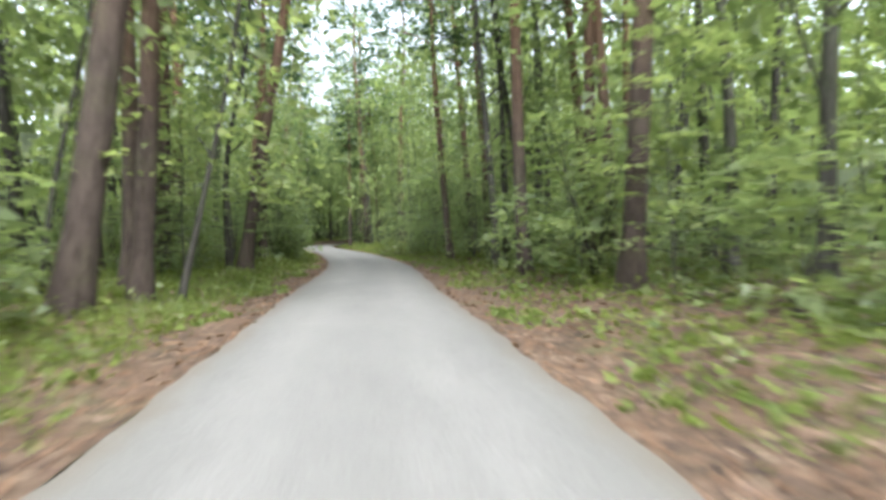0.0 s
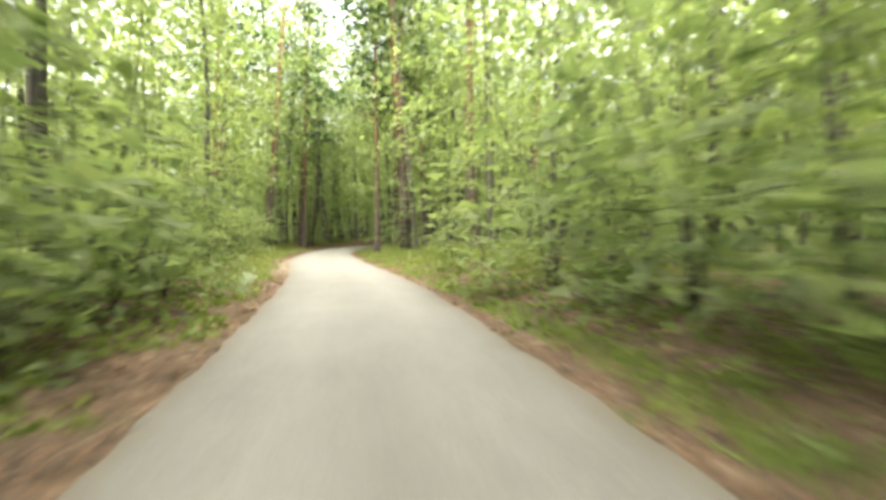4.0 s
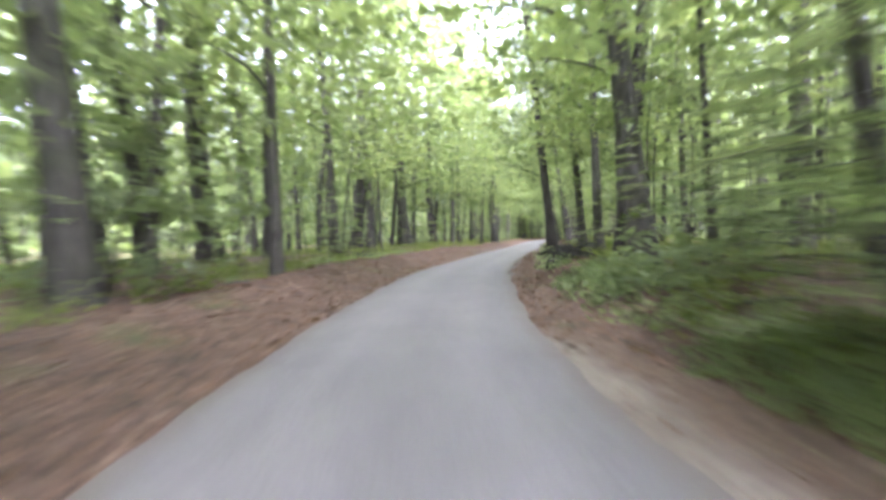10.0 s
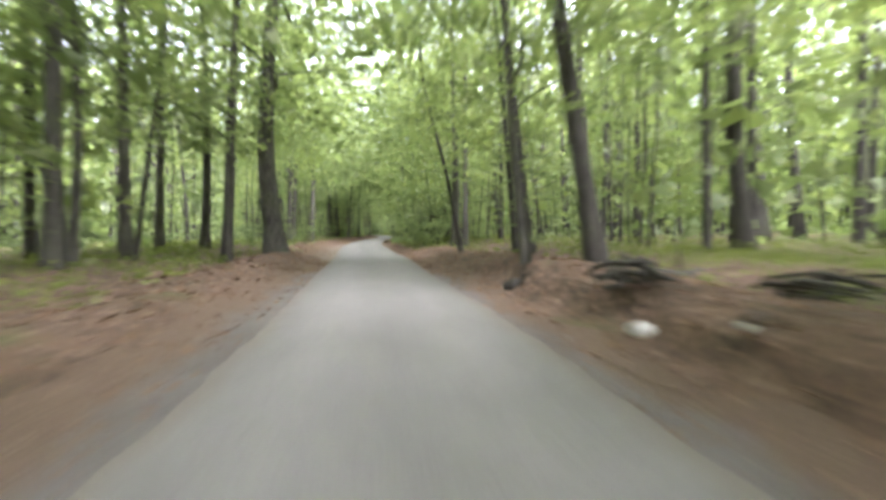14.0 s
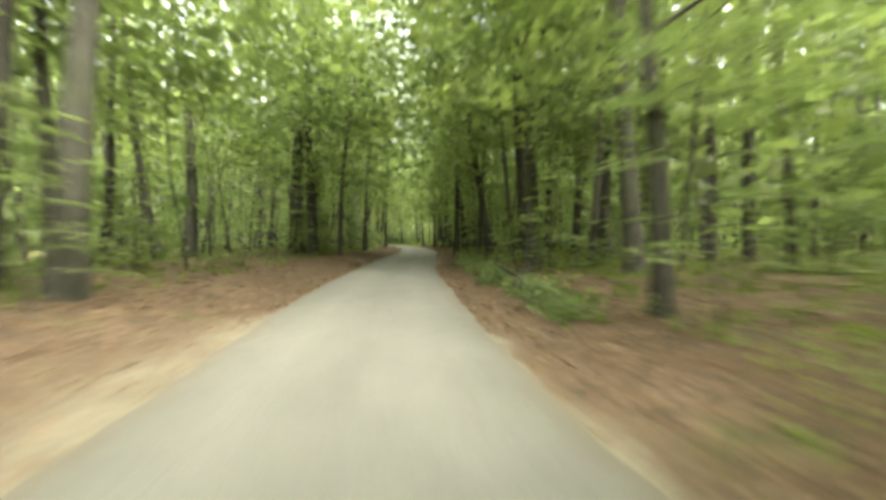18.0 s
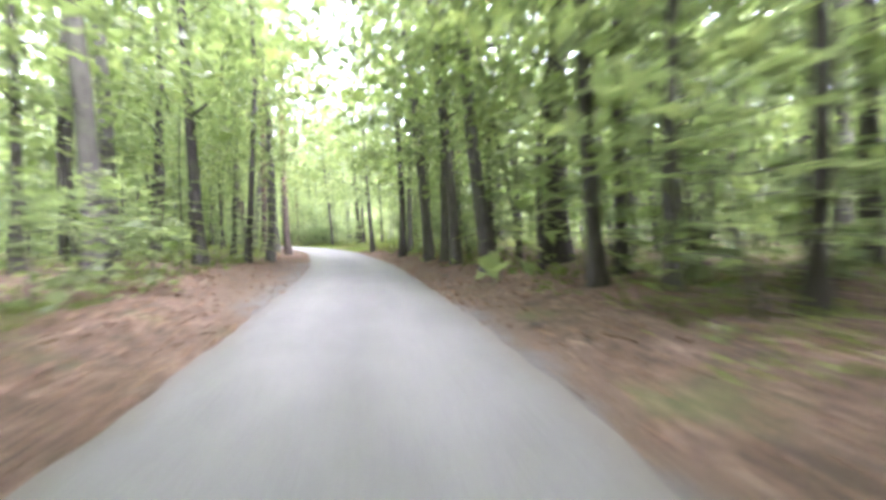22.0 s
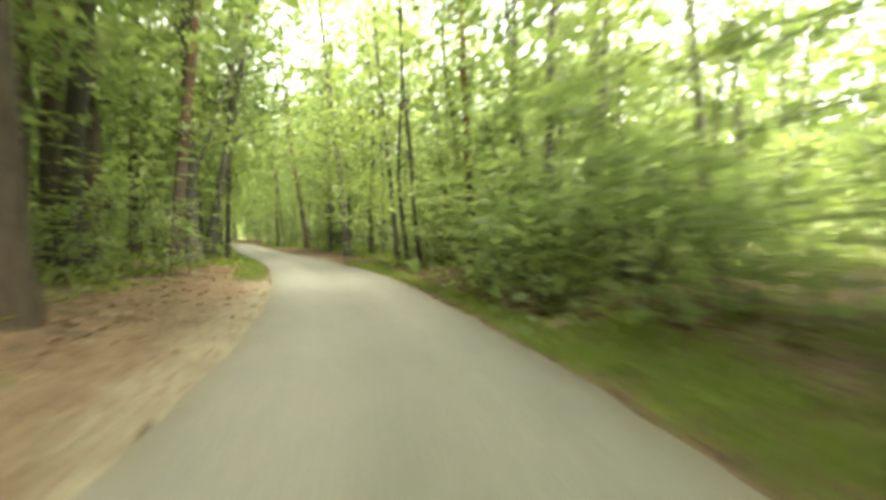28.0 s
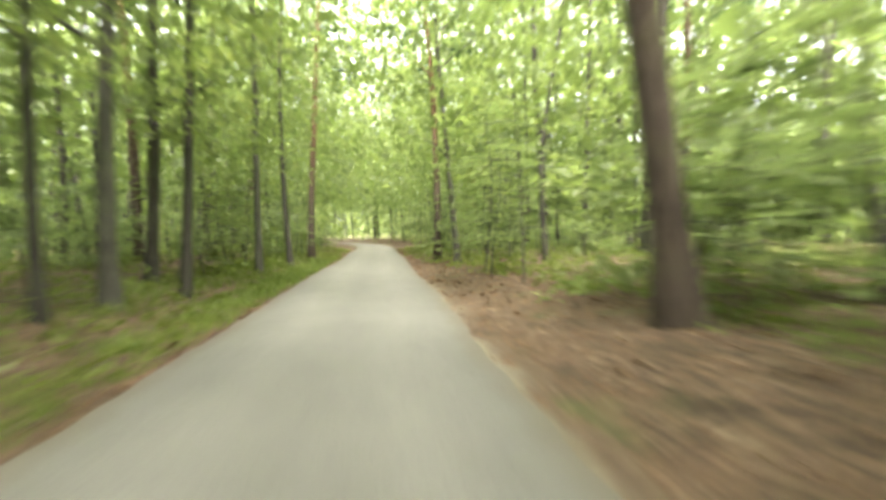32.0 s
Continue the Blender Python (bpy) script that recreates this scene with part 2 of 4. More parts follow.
HERB = leaf_material("low_green_plants", (0.05, 0.075, 0.018), (0.1, 0.13, 0.03), (0.17, 0.19, 0.045), 0.35)
GRASS = leaf_material("short_grass", (0.06, 0.09, 0.02), (0.115, 0.155, 0.034), (0.19, 0.22, 0.055), 0.4)
DEAD = leaf_material("fallen_brown_leaves", (0.085, 0.05, 0.033), (0.13, 0.08, 0.052), (0.25, 0.17, 0.115), 0.15)
PAPER = surface("white_scrap", [(0.2, (0.7, 0.7, 0.7)), (0.8, (0.82, 0.82, 0.82))], [(0.2, (0.9, 0.9, 0.9)), (0.8, (1, 1, 1))], (8.0, 2.0), 0.7, 0.2)
STONE = surface("pale_stone", [(0.2, (0.28, 0.27, 0.25)), (0.8, (0.5, 0.49, 0.46))], [(0.2, (0.75, 0.75, 0.7)), (0.8, (1, 1, 1))], (20.0, 3.0), 0.85, 0.5)



def road_material():
    """Worn asphalt: wheel tracks rubbed pale, soil dust along both rims, long streaks and patches."""
    m = surface("worn_pale_asphalt", [(0.3, (0.124, 0.117, 0.109)), (0.7, (0.176, 0.167, 0.156))], [(0.3, (0.92, 0.92, 0.925)), (0.65, (1, 1, 1))], (40.0, 0.6), 0.85, 0.25, 90.0)
    n, l = m.node_tree.nodes, m.node_tree.links
    p = next(q for q in n if q.type == "BSDF_PRINCIPLED")
    base = p.inputs["Base Color"].links[0].from_socket
    across, along = n.new("ShaderNodeAttribute"), n.new("ShaderNodeAttribute")
    across.attribute_name, along.attribute_name = "across", "along"
    where = n.new("ShaderNodeCombineXYZ")
    stretch = n.new("ShaderNodeMath")
    stretch.operation = "MULTIPLY"
    stretch.inputs[1].default_value = 0.08
    l.new(along.outputs["Fac"], stretch.inputs[0])
    l.new(across.outputs["Fac"], where.inputs[0])
    l.new(stretch.outputs[0], where.inputs[1])
    streak = noise_of(n, l, where.outputs[0], 7.0, 4.0)
    tone = ramp_of(n, [(0.35, (0.94, 0.94, 0.94)), (0.6, (1.03, 1.03, 1.03))])
    l.new(streak.outputs["Fac"], tone.inputs["Fac"])
    tracks = ramp_of(n, [(0.0, (0.84, 0.82, 0.8)), (0.12, (0.93, 0.93, 0.93)), (0.27, (1.07, 1.07, 1.07)), (0.5, (0.94, 0.94, 0.94)), (0.73, (1.07, 1.07, 1.07)), (0.88, (0.93, 0.93, 0.93)), (1.0, (0.84, 0.82, 0.8))])
    l.new(across.outputs["Fac"], tracks.inputs["Fac"])
    col = base
    for r in (tone, tracks):
        mul = n.new("ShaderNodeMix")
        mul.data_type, mul.blend_type = "RGBA", "MULTIPLY"
        mul.inputs[0].default_value = 1.0
        l.new(col, mul.inputs[6])
        l.new(r.outputs[0], mul.inputs[7])
        col = mul.outputs[2]
    rim = ramp_of(n, [(0.0, (1, 1, 1)), (0.075, (0, 0, 0)), (0.925, (0, 0, 0)), (1.0, (1, 1, 1))])
    wander = n.new("ShaderNodeMath")
    wander.operation = "MULTIPLY_ADD"
    wander.inputs[1].default_value = 0.14
    spread = noise_of(n, l, n.new("ShaderNodeTexCoord").outputs["Object"], 2.2, 5.0)
    l.new(spread.outputs["Fac"], wander.inputs[0])
    l.new(across.outputs["Fac"], wander.inputs[2])
    shifted = n.new("ShaderNodeMath")
    shifted.operation = "SUBTRACT"
    shifted.inputs[1].default_value = 0.07
    l.new(wander.outputs[0], shifted.inputs[0])
    l.new(shifted.outputs[0], rim.inputs["Fac"])
    dust = n.new("ShaderNodeRGB")
    dust.outputs[0].default_value = (0.115, 0.1, 0.083, 1)
    l.new(mixed(n, l, rim.outputs[0], col, dust.outputs[0]).outputs[2], p.inputs["Base Color"])
    return m


ROAD = road_material()

# ---- the route: distance along the way and heading ----
ROUTE = [(0.0, 0.00), (5.1, 0.35), (11.0, 1.18), (17.5, 2.02), (24.6, 3.60), (32.1, 7.20), (40.0, 9.71), (48.3, 10.18), (56.9, 7.92), (65.9, 2.04), (75.2, -5.34), (85.1, -13.35), (95.3, -20.13), (105.7, -23.86), (116.2, -25.04), (126.9, -24.73), (137.8, -24.00), (149.0, -23.28), (160.3, -23.59), (171.7, -26.08), (182.7, -28.89), (193.2, -30.02), (202.9, -29.32), (212.0, -27.31), (220.7, -24.99), (229.3, -22.96), (238.2, -20.55), (247.6, -16.69), (257.4, -11.07), (267.5, -4.87), (277.8, 0.48), (288.2, 3.26), (298.7, 3.92)]
END = 298.7
STEP = 0.25
way_s = np.arange(-60.0, END + 130.0, STEP)
heading = np.interp(way_s, [r[0] for r in ROUTE], [r[1] for r in ROUTE])
heading = np.radians(heading + np.where(way_s > END, np.interp(way_s - END, [0, 50, 70, 100, 130], [0, 0, 10, 38, 70]), 0))
way_x, way_y = np.cumsum(-np.sin(heading)) * STEP, np.cumsum(np.cos(heading)) * STEP
zero = int(np.argmin(abs(way_s)))
way_x, way_y = way_x - way_x[zero], way_y - way_y[zero]
# how far the road's middle lies to the right of the way, along it
SHIFT = [(-60, -0.15), (4, -0.15), (12.5, -0.08), (22, 0.15), (44, 0.06), (57, -0.3), (70, -0.4), (89, 0.2), (110, 0.22), (121, 0.11), (159, -0.3), (176, -0.27), (197, -0.36), (207, -0.22), (216, -0.08), (262, 0.27), (282, 0.15), (303, -0.5), (330, -0.2), (430, 0)]
HALF = 1.62


def shift_at(s):
    return np.interp(s, [r[0] for r in SHIFT], [r[1] for r in SHIFT])


def spot(s, d):
    """World x, y of a place s along the road and d to the right of the road's middle; arrays or numbers."""
    d = d + shift_at(s)
    h = np.interp(s, way_s, heading)
    return np.interp(s, way_s, way_x) + d * np.cos(h), np.interp(s, way_s, way_y) + d * np.sin(h)


def waves(x, y):
    return (np.sin(0.9 * x + 1.3 * y) + np.sin(1.7 * x - 1.1 * y + 2) + np.sin(-0.6 * x + 2.3 * y + 1) + np.sin(3.1 * x + 0.7 * y + 4) * 0.6 + np.sin(0.21 * x + 0.17 * y) * 2) / 5.6


def smooth(a, b, v):
    t = np.clip((v - a) / (b - a), 0, 1)
    return t * t * (3 - 2 * t)


def height(x, y, a, side=0):
    """The ground's height at a place a metres from the road's middle; side: 1 right of it, -1 left."""
    s = np.interp(y, way_y, way_s)
    right = 0.2 * smooth(80, 86, s) * (1 - smooth(128, 134, s)) + 0.2 * smooth(166, 171, s) * (1 - smooth(192, 197, s))
    left = 0.14 * smooth(88, 94, s) * (1 - smooth(112, 118, s))
    edge = 2.75 + 0.16 * np.sin(s * 1.1) + 0.1 * np.sin(s * 2.7 + 1)
    step = np.where(side > 0, right * smooth(edge, edge + 0.22, a), np.where(side < 0, left * smooth(edge + 0.9, edge + 1.3, a), 0)) * (1 - smooth(3.6, 6.0, a))
    clods = 0.022 * waves(7.1 * x + 1, 7.3 * y) * smooth(1.9, 2.4, a) * (1 - smooth(7, 8.5, a))
    berm = smooth(78, 92, s) * (1 - smooth(140, 150, s)) + 0.5 * smooth(184, 192, s) * (1 - smooth(214, 222, s))
    berm = 0.26 * berm * np.exp(-(((a - 3.5) / 0.75) ** 2)) * (0.8 + 0.5 * waves(x * 1.1, y * 1.1))
    rise = np.interp(s, [30, 60, 80, 150, 165], [0, 0.18, 0.35, 0.35, 0.2])
    return berm + step + clods + rise * smooth(4.0, 7.0, a) + 0.24 * smooth(2.0, 4.2, a) + 0.09 * waves(x, y) * smooth(2.0, 3.6, a) + 0.045 * waves(3 * x, 3 * y) * smooth(1.8, 2.6, a) - 0.02


def ground_at(s, d):
    x, y = spot(s, d)
    return np.array([x, y, height(x, y, abs(d), np.sign(d))]).T


def mesh_of(name, verts, faces, mat, smooth_faces=False):
    me = bpy.data.meshes.new(name)
    verts, faces = np.asarray(verts, np.float32), np.asarray(faces, np.int32)
    k = faces.shape[1]
    me.vertices.add(len(verts))
    me.vertices.foreach_set("co", verts.ravel())
    me.loops.add(faces.size)
    me.loops.foreach_set("vertex_index", faces.ravel())
    me.polygons.add(len(faces))
    me.polygons.foreach_set("loop_start", np.arange(0, faces.size, k, dtype=np.int32))
    me.polygons.foreach_set("use_smooth", np.full(len(faces), smooth_faces))
    me.update(calc_edges=True)
    me.materials.append(mat)
    return me


def strip(name, s0, s1, ds, offsets, lift, mat, ragged=0.0):
    """A band of ground along the road between the given offsets; ragged: how much its rims wander."""
    ss = np.arange(s0, s1 + ds / 2, ds)
    d = np.array(offsets, float)
    S, D = np.meshgrid(ss, d, indexing="ij")
    if ragged:
        w = ragged * (np.sin(S * 1.7) + np.sin(S * 0.63 + 1) + 0.7 * np.sin(S * 4.1 + 2)) / 2
        ends = smooth(0, 4, S - s0) * smooth(0, 4, s1 - S)
        k = int(np.argmin(abs(d)))
        u = (D - d[k]) / (d[-1 - k] - d[k])
        D = d[k] + (D - d[k]) * ends + w * u
    x, y = spot(S, D)
    z = height(x, y, abs(D), np.sign(D)) + lift
    n, m = S.shape
    i = np.arange(n * m).reshape(n, m)
    f = np.stack([i[:-1, :-1], i[:-1, 1:], i[1:, 1:], i[1:, :-1]], -1).reshape(-1, 4)
    me = mesh_of(name, np.stack([x, y, z], -1).reshape(-1, 3), f, mat, True)
    if ragged:
        fade = (1 - abs(u)) * smooth(0, 3, S - s0) * smooth(0, 3, s1 - S)
        me.attributes.new("fade", "FLOAT", "POINT").data.foreach_set("value", fade.ravel().astype(np.float32))
    return new(name, me)


# ---- ground, verges and road ----
gx = np.r_[-3000, -1200, -500, -250, np.arange(-150, 171, 2.2), 260, 500, 1200, 3000]
gy = np.r_[-3000, -1200, -500, -200, np.arange(-80, 431, 2.2), 520, 800, 1400, 3300]
GX, GY = np.meshgrid(gx, gy, indexing="ij")
near = np.full(GX.shape, 1e9)
for k in range(0, len(way_s), 6):
    near = np.minimum(near, (GX - way_x[k]) ** 2 + (GY - way_y[k]) ** 2)
near = np.sqrt(near)
GZ = height(GX, GY, near) - 0.35 * (1 - smooth(6.5, 8.5, near))
ids = np.arange(GX.size).reshape(GX.shape)
quads = np.stack([ids[:-1, :-1], ids[1:, :-1], ids[1:, 1:], ids[:-1, 1:]], -1).reshape(-1, 4)
tagged(new("ground", mesh_of("ground", np.stack([GX, GY, GZ], -1).reshape(-1, 3), quads, GROUND, True)), "mossy brown forest floor under the trees", "ground", kind="structure")

right_rim = [1.6, 1.85, 2.1, 2.35, 2.55, 2.7, 2.82, 2.94, 3.06, 3.2, 3.45, 3.7, 4.0, 4.3, 4.65, 5.0, 5.4, 6.0, 6.8, 7.6, 8.6, 9.6]
tagged(strip("verge_right", -58, END + 128, 0.3, right_rim, 0.012, LITTER), "brown verge of dead leaves and bare soil", "verge", kind="structure")
tagged(strip("verge_left", -58, END + 128, 0.3, [-v for v in reversed(right_rim)], 0.012, LITTER), "brown verge of dead leaves and bare soil", "verge", kind="structure")

rs = np.arange(-58, END + 128, 0.3)
edge_l = -HALF + 0.02 * np.sin(rs * 2.1) + 0.05 * np.sin(rs * 0.31 + 1) + 0.02 * np.sin(rs * 6.3)
edge_r = HALF + 0.02 * np.sin(rs * 1.7 + 2) + 0.05 * np.sin(rs * 0.37) + 0.02 * np.sin(rs * 5.1)
cols, rows_z = [], []
for share, z in ((0, -0.06), (0.0, 0.015), (0.12, 0.032), (0.35, 0.045), (0.5, 0.05), (0.65, 0.045), (0.88, 0.032), (1.0, 0.015), (1.0, -0.06)):
    x, y = spot(rs, edge_l + (edge_r - edge_l) * share)
    cols.append(np.stack([x, y, np.full(len(rs), z) + 0.004 * np.sin(rs * 1.3 + share * 9)], -1))
V = np.stack(cols, 1)
ids = np.arange(V.shape[0] * V.shape[1]).reshape(V.shape[:2])
quads = np.stack([ids[:-1, :-1], ids[:-1, 1:], ids[1:, 1:], ids[1:, :-1]], -1).reshape(-1, 4)
road_mesh = mesh_of("road", V.reshape(-1, 3), quads, ROAD, False)
for name, values in (("across", np.tile([0, 0.0, 0.12, 0.35, 0.5, 0.65, 0.88, 1.0, 1.0], len(rs))), ("along", np.repeat(rs, 9))):
    road_mesh.attributes.new(name, "FLOAT", "POINT").data.foreach_set("value", values.astype(np.float32))
tagged(new("road", road_mesh), "narrow pale grey asphalt forest road with crumbling edges", "road", kind="structure")


def shoulder(s0, s1, d0, d1, mat, label):
    n = max(3, int(abs(d1 - d0) / 0.2) + 1)
    lo, hi = min(d0, d1), max(d0, d1)
    return tagged(strip("shoulder", s0, s1, 0.3, np.linspace(lo, hi, n), 0.022, mat, 0.25), label, "shoulder", kind="structure")


SANDY, GREY = "pale sandy wheel track beside the road", "grey gravel shoulder beside the road"
shoulder(42, 58, -2.6, -1.5, SAND, SANDY)
shoulder(72, 84, 1.5, 2.4, SAND, SANDY)
shoulder(90, 112, 1.5, 2.1, GRAVEL, GREY)
shoulder(112, 136, -2.7, -1.5, GRAVEL, GREY)
shoulder(112, 134, 1.5, 2.3, GRAVEL, GREY)
shoulder(138, 172, -2.9, -1.5, SAND, SANDY)
shoulder(156, 170, 1.5, 2.0, SAND, SANDY)
shoulder(184, 201, 1.5, 2.4, SAND, SANDY)
shoulder(200, 215, 1.5, 2.15, GRAVEL, GREY)
shoulder(210, 232, -2.8, -1.5, GRAVEL, GREY)
shoulder(242, 262, -2.1, -1.5, SAND, SANDY)
shoulder(258, 277, -3.0, -1.5, SAND, SANDY)
shoulder(284, 298, 1.5, 2.7, SAND, SANDY)
shoulder(299, 316, 1.5, 1.95, SAND, SANDY)


# ---- plants: sprays of leaves, stems, trees ----
rng = np.random.default_rng(7)


def tube(points, radii, sides=7):
    """Vertices and quads of a tapered, closed stem along points."""
    points, radii = np.asarray(points, float), np.asarray(radii, float)
    ang = np.linspace(0, 2 * np.pi, sides, endpoint=False)
    t = np.gradient(points, axis=0)
    t /= np.linalg.norm(t, axis=1, keepdims=True).clip(1e-9)
    t[(t**2).sum(1) < 0.5] = np.array([0, 0, 1.0])
    ref = np.where(abs(t[:, :1]) < 0.8, np.array([[1.0, 0, 0]]), np.array([[0, 1.0, 0]]))
    u = np.cross(t, ref)
    u /= np.linalg.norm(u, axis=1, keepdims=True)
    v = np.cross(t, u)
    ring = points[:, None] + radii[:, None, None] * (np.cos(ang)[None, :, None] * u[:, None] + np.sin(ang)[None, :, None] * v[:, None])
    n = len(points)
    ids = np.arange(n * sides).reshape(n, sides)
    nxt = np.roll(ids, -1, 1)
    f = np.stack([ids[:-1], nxt[:-1], nxt[1:], ids[1:]], -1).reshape(-1, 4)
    return ring.reshape(-1, 3), f


def joined(pieces):
    vs, fs, at = [], [], 0
    for v, f in pieces:
        vs.append(v)
        fs.append(f + at)
        at += len(v)
    return np.concatenate(vs), np.concatenate(fs)


def leaves(centres, size, flat=0.55, long=1.7, spread=0.35, corners=4):
    """Leaf-shaped faces at the centres, lying roughly level (flat near 1) or every way (0)."""
    n = len(centres)
    normal = rng.normal(size=(n, 3)) * (1 - flat)
    normal[:, 2] += flat
    normal /= np.linalg.norm(normal, axis=1, keepdims=True)
    along = np.cross(normal, rng.normal(size=(n, 3)))
    along /= np.linalg.norm(along, axis=1, keepdims=True)
    side = np.cross(normal, along)
    w = size * (1 + spread * rng.normal(size=(n, 1))).clip(0.45, 1.9)
    a, b = along * w * long / 2, side * w / 2
    droop = normal * w * 0.18
    if corners == 3:
        v = np.stack([centres + a - droop, centres - b - 0.7 * a, centres + b - 0.7 * a], 1).reshape(-1, 3)
        return v, np.arange(3 * n).reshape(n, 3)
    v = np.stack([centres - a - droop, centres + b - 0.15 * a, centres + a - droop, centres - b - 0.15 * a], 1).reshape(-1, 3)
    return v, np.arange(4 * n).reshape(n, 4)


def sprays(count, low, high, inner, outer, per, length, top_narrow=0.4, gap=0.3, low_heavy=1.2):
    """Leaf centres on flat twigs that reach outwards round a stem, between two heights, with gaps."""
    z = low + (high - low) * rng.random(count) ** low_heavy
    az = rng.random(count) * 2 * np.pi
    reach = (inner + (outer - inner) * np.sqrt(rng.random(count))) * (1 - top_narrow * ((z - low) / (high - low)) ** 2)
    keep = (np.sin(az * 3 + z * 1.1) + 0.6 * np.sin(az * 5 - z * 2.3)) > -1.5 + gap * 2
    z, az, reach = z[keep], az[keep], reach[keep]
    out = np.stack([np.cos(az), np.sin(az), np.zeros(len(az))], -1)
    across = np.stack([-np.sin(az), np.cos(az), np.zeros(len(az))], -1)
    tip = out * reach[:, None] + np.array([0, 0, 1]) * z[:, None]
    u = rng.random((len(az), per)) ** 0.7
    w = rng.normal(size=(len(az), per)) * 0.26 * length
    c = tip[:, None] + out[:, None] * ((u - 0.5) * length)[..., None] + across[:, None] * w[..., None]
    c[..., 2] += 0.10 * length * rng.normal(size=w.shape) - 0.3 * length * (u - 0.4) ** 2 - 0.25 * abs(w)
    return c.reshape(-1, 3)


def part(name, me, parent, label=""):
    ob = new(name, me)
    ob.parent = parent
    if label:
        ob["label"] = label
    return ob


def stem_line(top, bend, steps, start=-0.25):
    h = np.linspace(start, top, steps)
    ph = rng.random(4) * 6.28
    k = np.clip(h / top, 0, 1)
    return np.stack([bend * (np.sin(k * 4 + ph[0]) - np.sin(ph[0])) + 0.3 * bend * np.sin(k * 11 + ph[1]) * k, bend * (np.sin(k * 3.3 + ph[2]) - np.sin(ph[2])) + 0.3 * bend * np.sin(k * 9 + ph[3]) * k, h], -1)


def make_tree(kind, radius, top, bark, leafmat, crown_low, crown_out, count, per, leaf, limbs, bend, label, category, first_limb=4.0):
    """One tree as a thing: trunk with root flare, single limbs, and a crown of many leaves."""
    thing = new(kind)
    line = stem_line(top, bend, 16)
    k = np.clip(line[:, 2] / top, 0, 1)
    rad = radius * (1 - 0.75 * k) * (1 + 0.55 * np.exp(-np.clip(line[:, 2], 0, None) / 0.28)) * (1 + 0.04 * rng.normal(size=len(k)))
    v, f = tube(line, rad, 9)
    part("trunk", mesh_of("trunk", v, f, bark, True), thing)
    for q in range(limbs):
        z = first_limb + (top * 0.8 - first_limb) * (q + 0.5 * rng.random()) / max(1, limbs)
        az = rng.random() * 6.28 + q * 2.4
        b = np.array([np.interp(z, line[:, 2], line[:, 0]), np.interp(z, line[:, 2], line[:, 1]), z])
        ln = crown_out * (0.7 + 0.4 * rng.random())
        u = np.linspace(0, 1, 7)[:, None]
        d = np.array([np.cos(az), np.sin(az), 0])
        side = np.array([-np.sin(az), np.cos(az), 0])
        p = b + d * ln * u + np.array([0, 0, 1]) * ln * (0.75 * u - 0.25 * u**2) + side * 0.12 * ln * np.sin(u * 5 + q)
        r0 = radius * (0.32 - 0.16 * z / top)
        v, f = tube(p, r0 * (1 - 0.85 * u[:, 0]) + 0.004, 5)
        part("limb", mesh_of("limb", v, f, bark, True), thing)
    c = sprays(count, crown_low, top * 1.03, 0.3, crown_out, per, 1.3)
    c[:, 0] += np.interp(c[:, 2], line[:, 2], line[:, 0])
    c[:, 1] += np.interp(c[:, 2], line[:, 2], line[:, 1])
    v, f = leaves(c, leaf, flat=0.68, corners=3)
    part("crown", mesh_of("crown", v, f, leafmat), thing)
    return tagged(thing, label, category, "forest trees beside the road")


def make_shrub(tall, wide, count, per, leaf, label, stems=3, reach=0.9, level=0.7, kind="shrub"):
    thing = new(kind)
    for q in range(stems):
        az = rng.random() * 6.28
        u = np.linspace(0, 1, 6)[:, None]
        d = np.array([np.cos(az), np.sin(az), 0])
        p = d * wide * 0.5 * u**1.5 + np.array([0, 0, 1]) * (tall * 0.9 * u - 0.1) + 0.04 * rng.normal(size=(6, 3))
        v, f = tube(p, 0.022 * (1 - 0.8 * u[:, 0]) + 0.003, 5)
        part("stem", mesh_of("stem", v, f, OAK_BARK, True), thing)
    c = sprays(int(count * 0.95), 0.05 * tall, tall, 0.1, wide, per, reach, top_narrow=0.6, gap=0.25, low_heavy=0.9)
    v, f = leaves(c, leaf, flat=level, corners=3)
    part("foliage", mesh_of("foliage", v, f, LEAF_SHRUB), thing)
    return tagged(thing, label, kind, kind + "s under the trees")


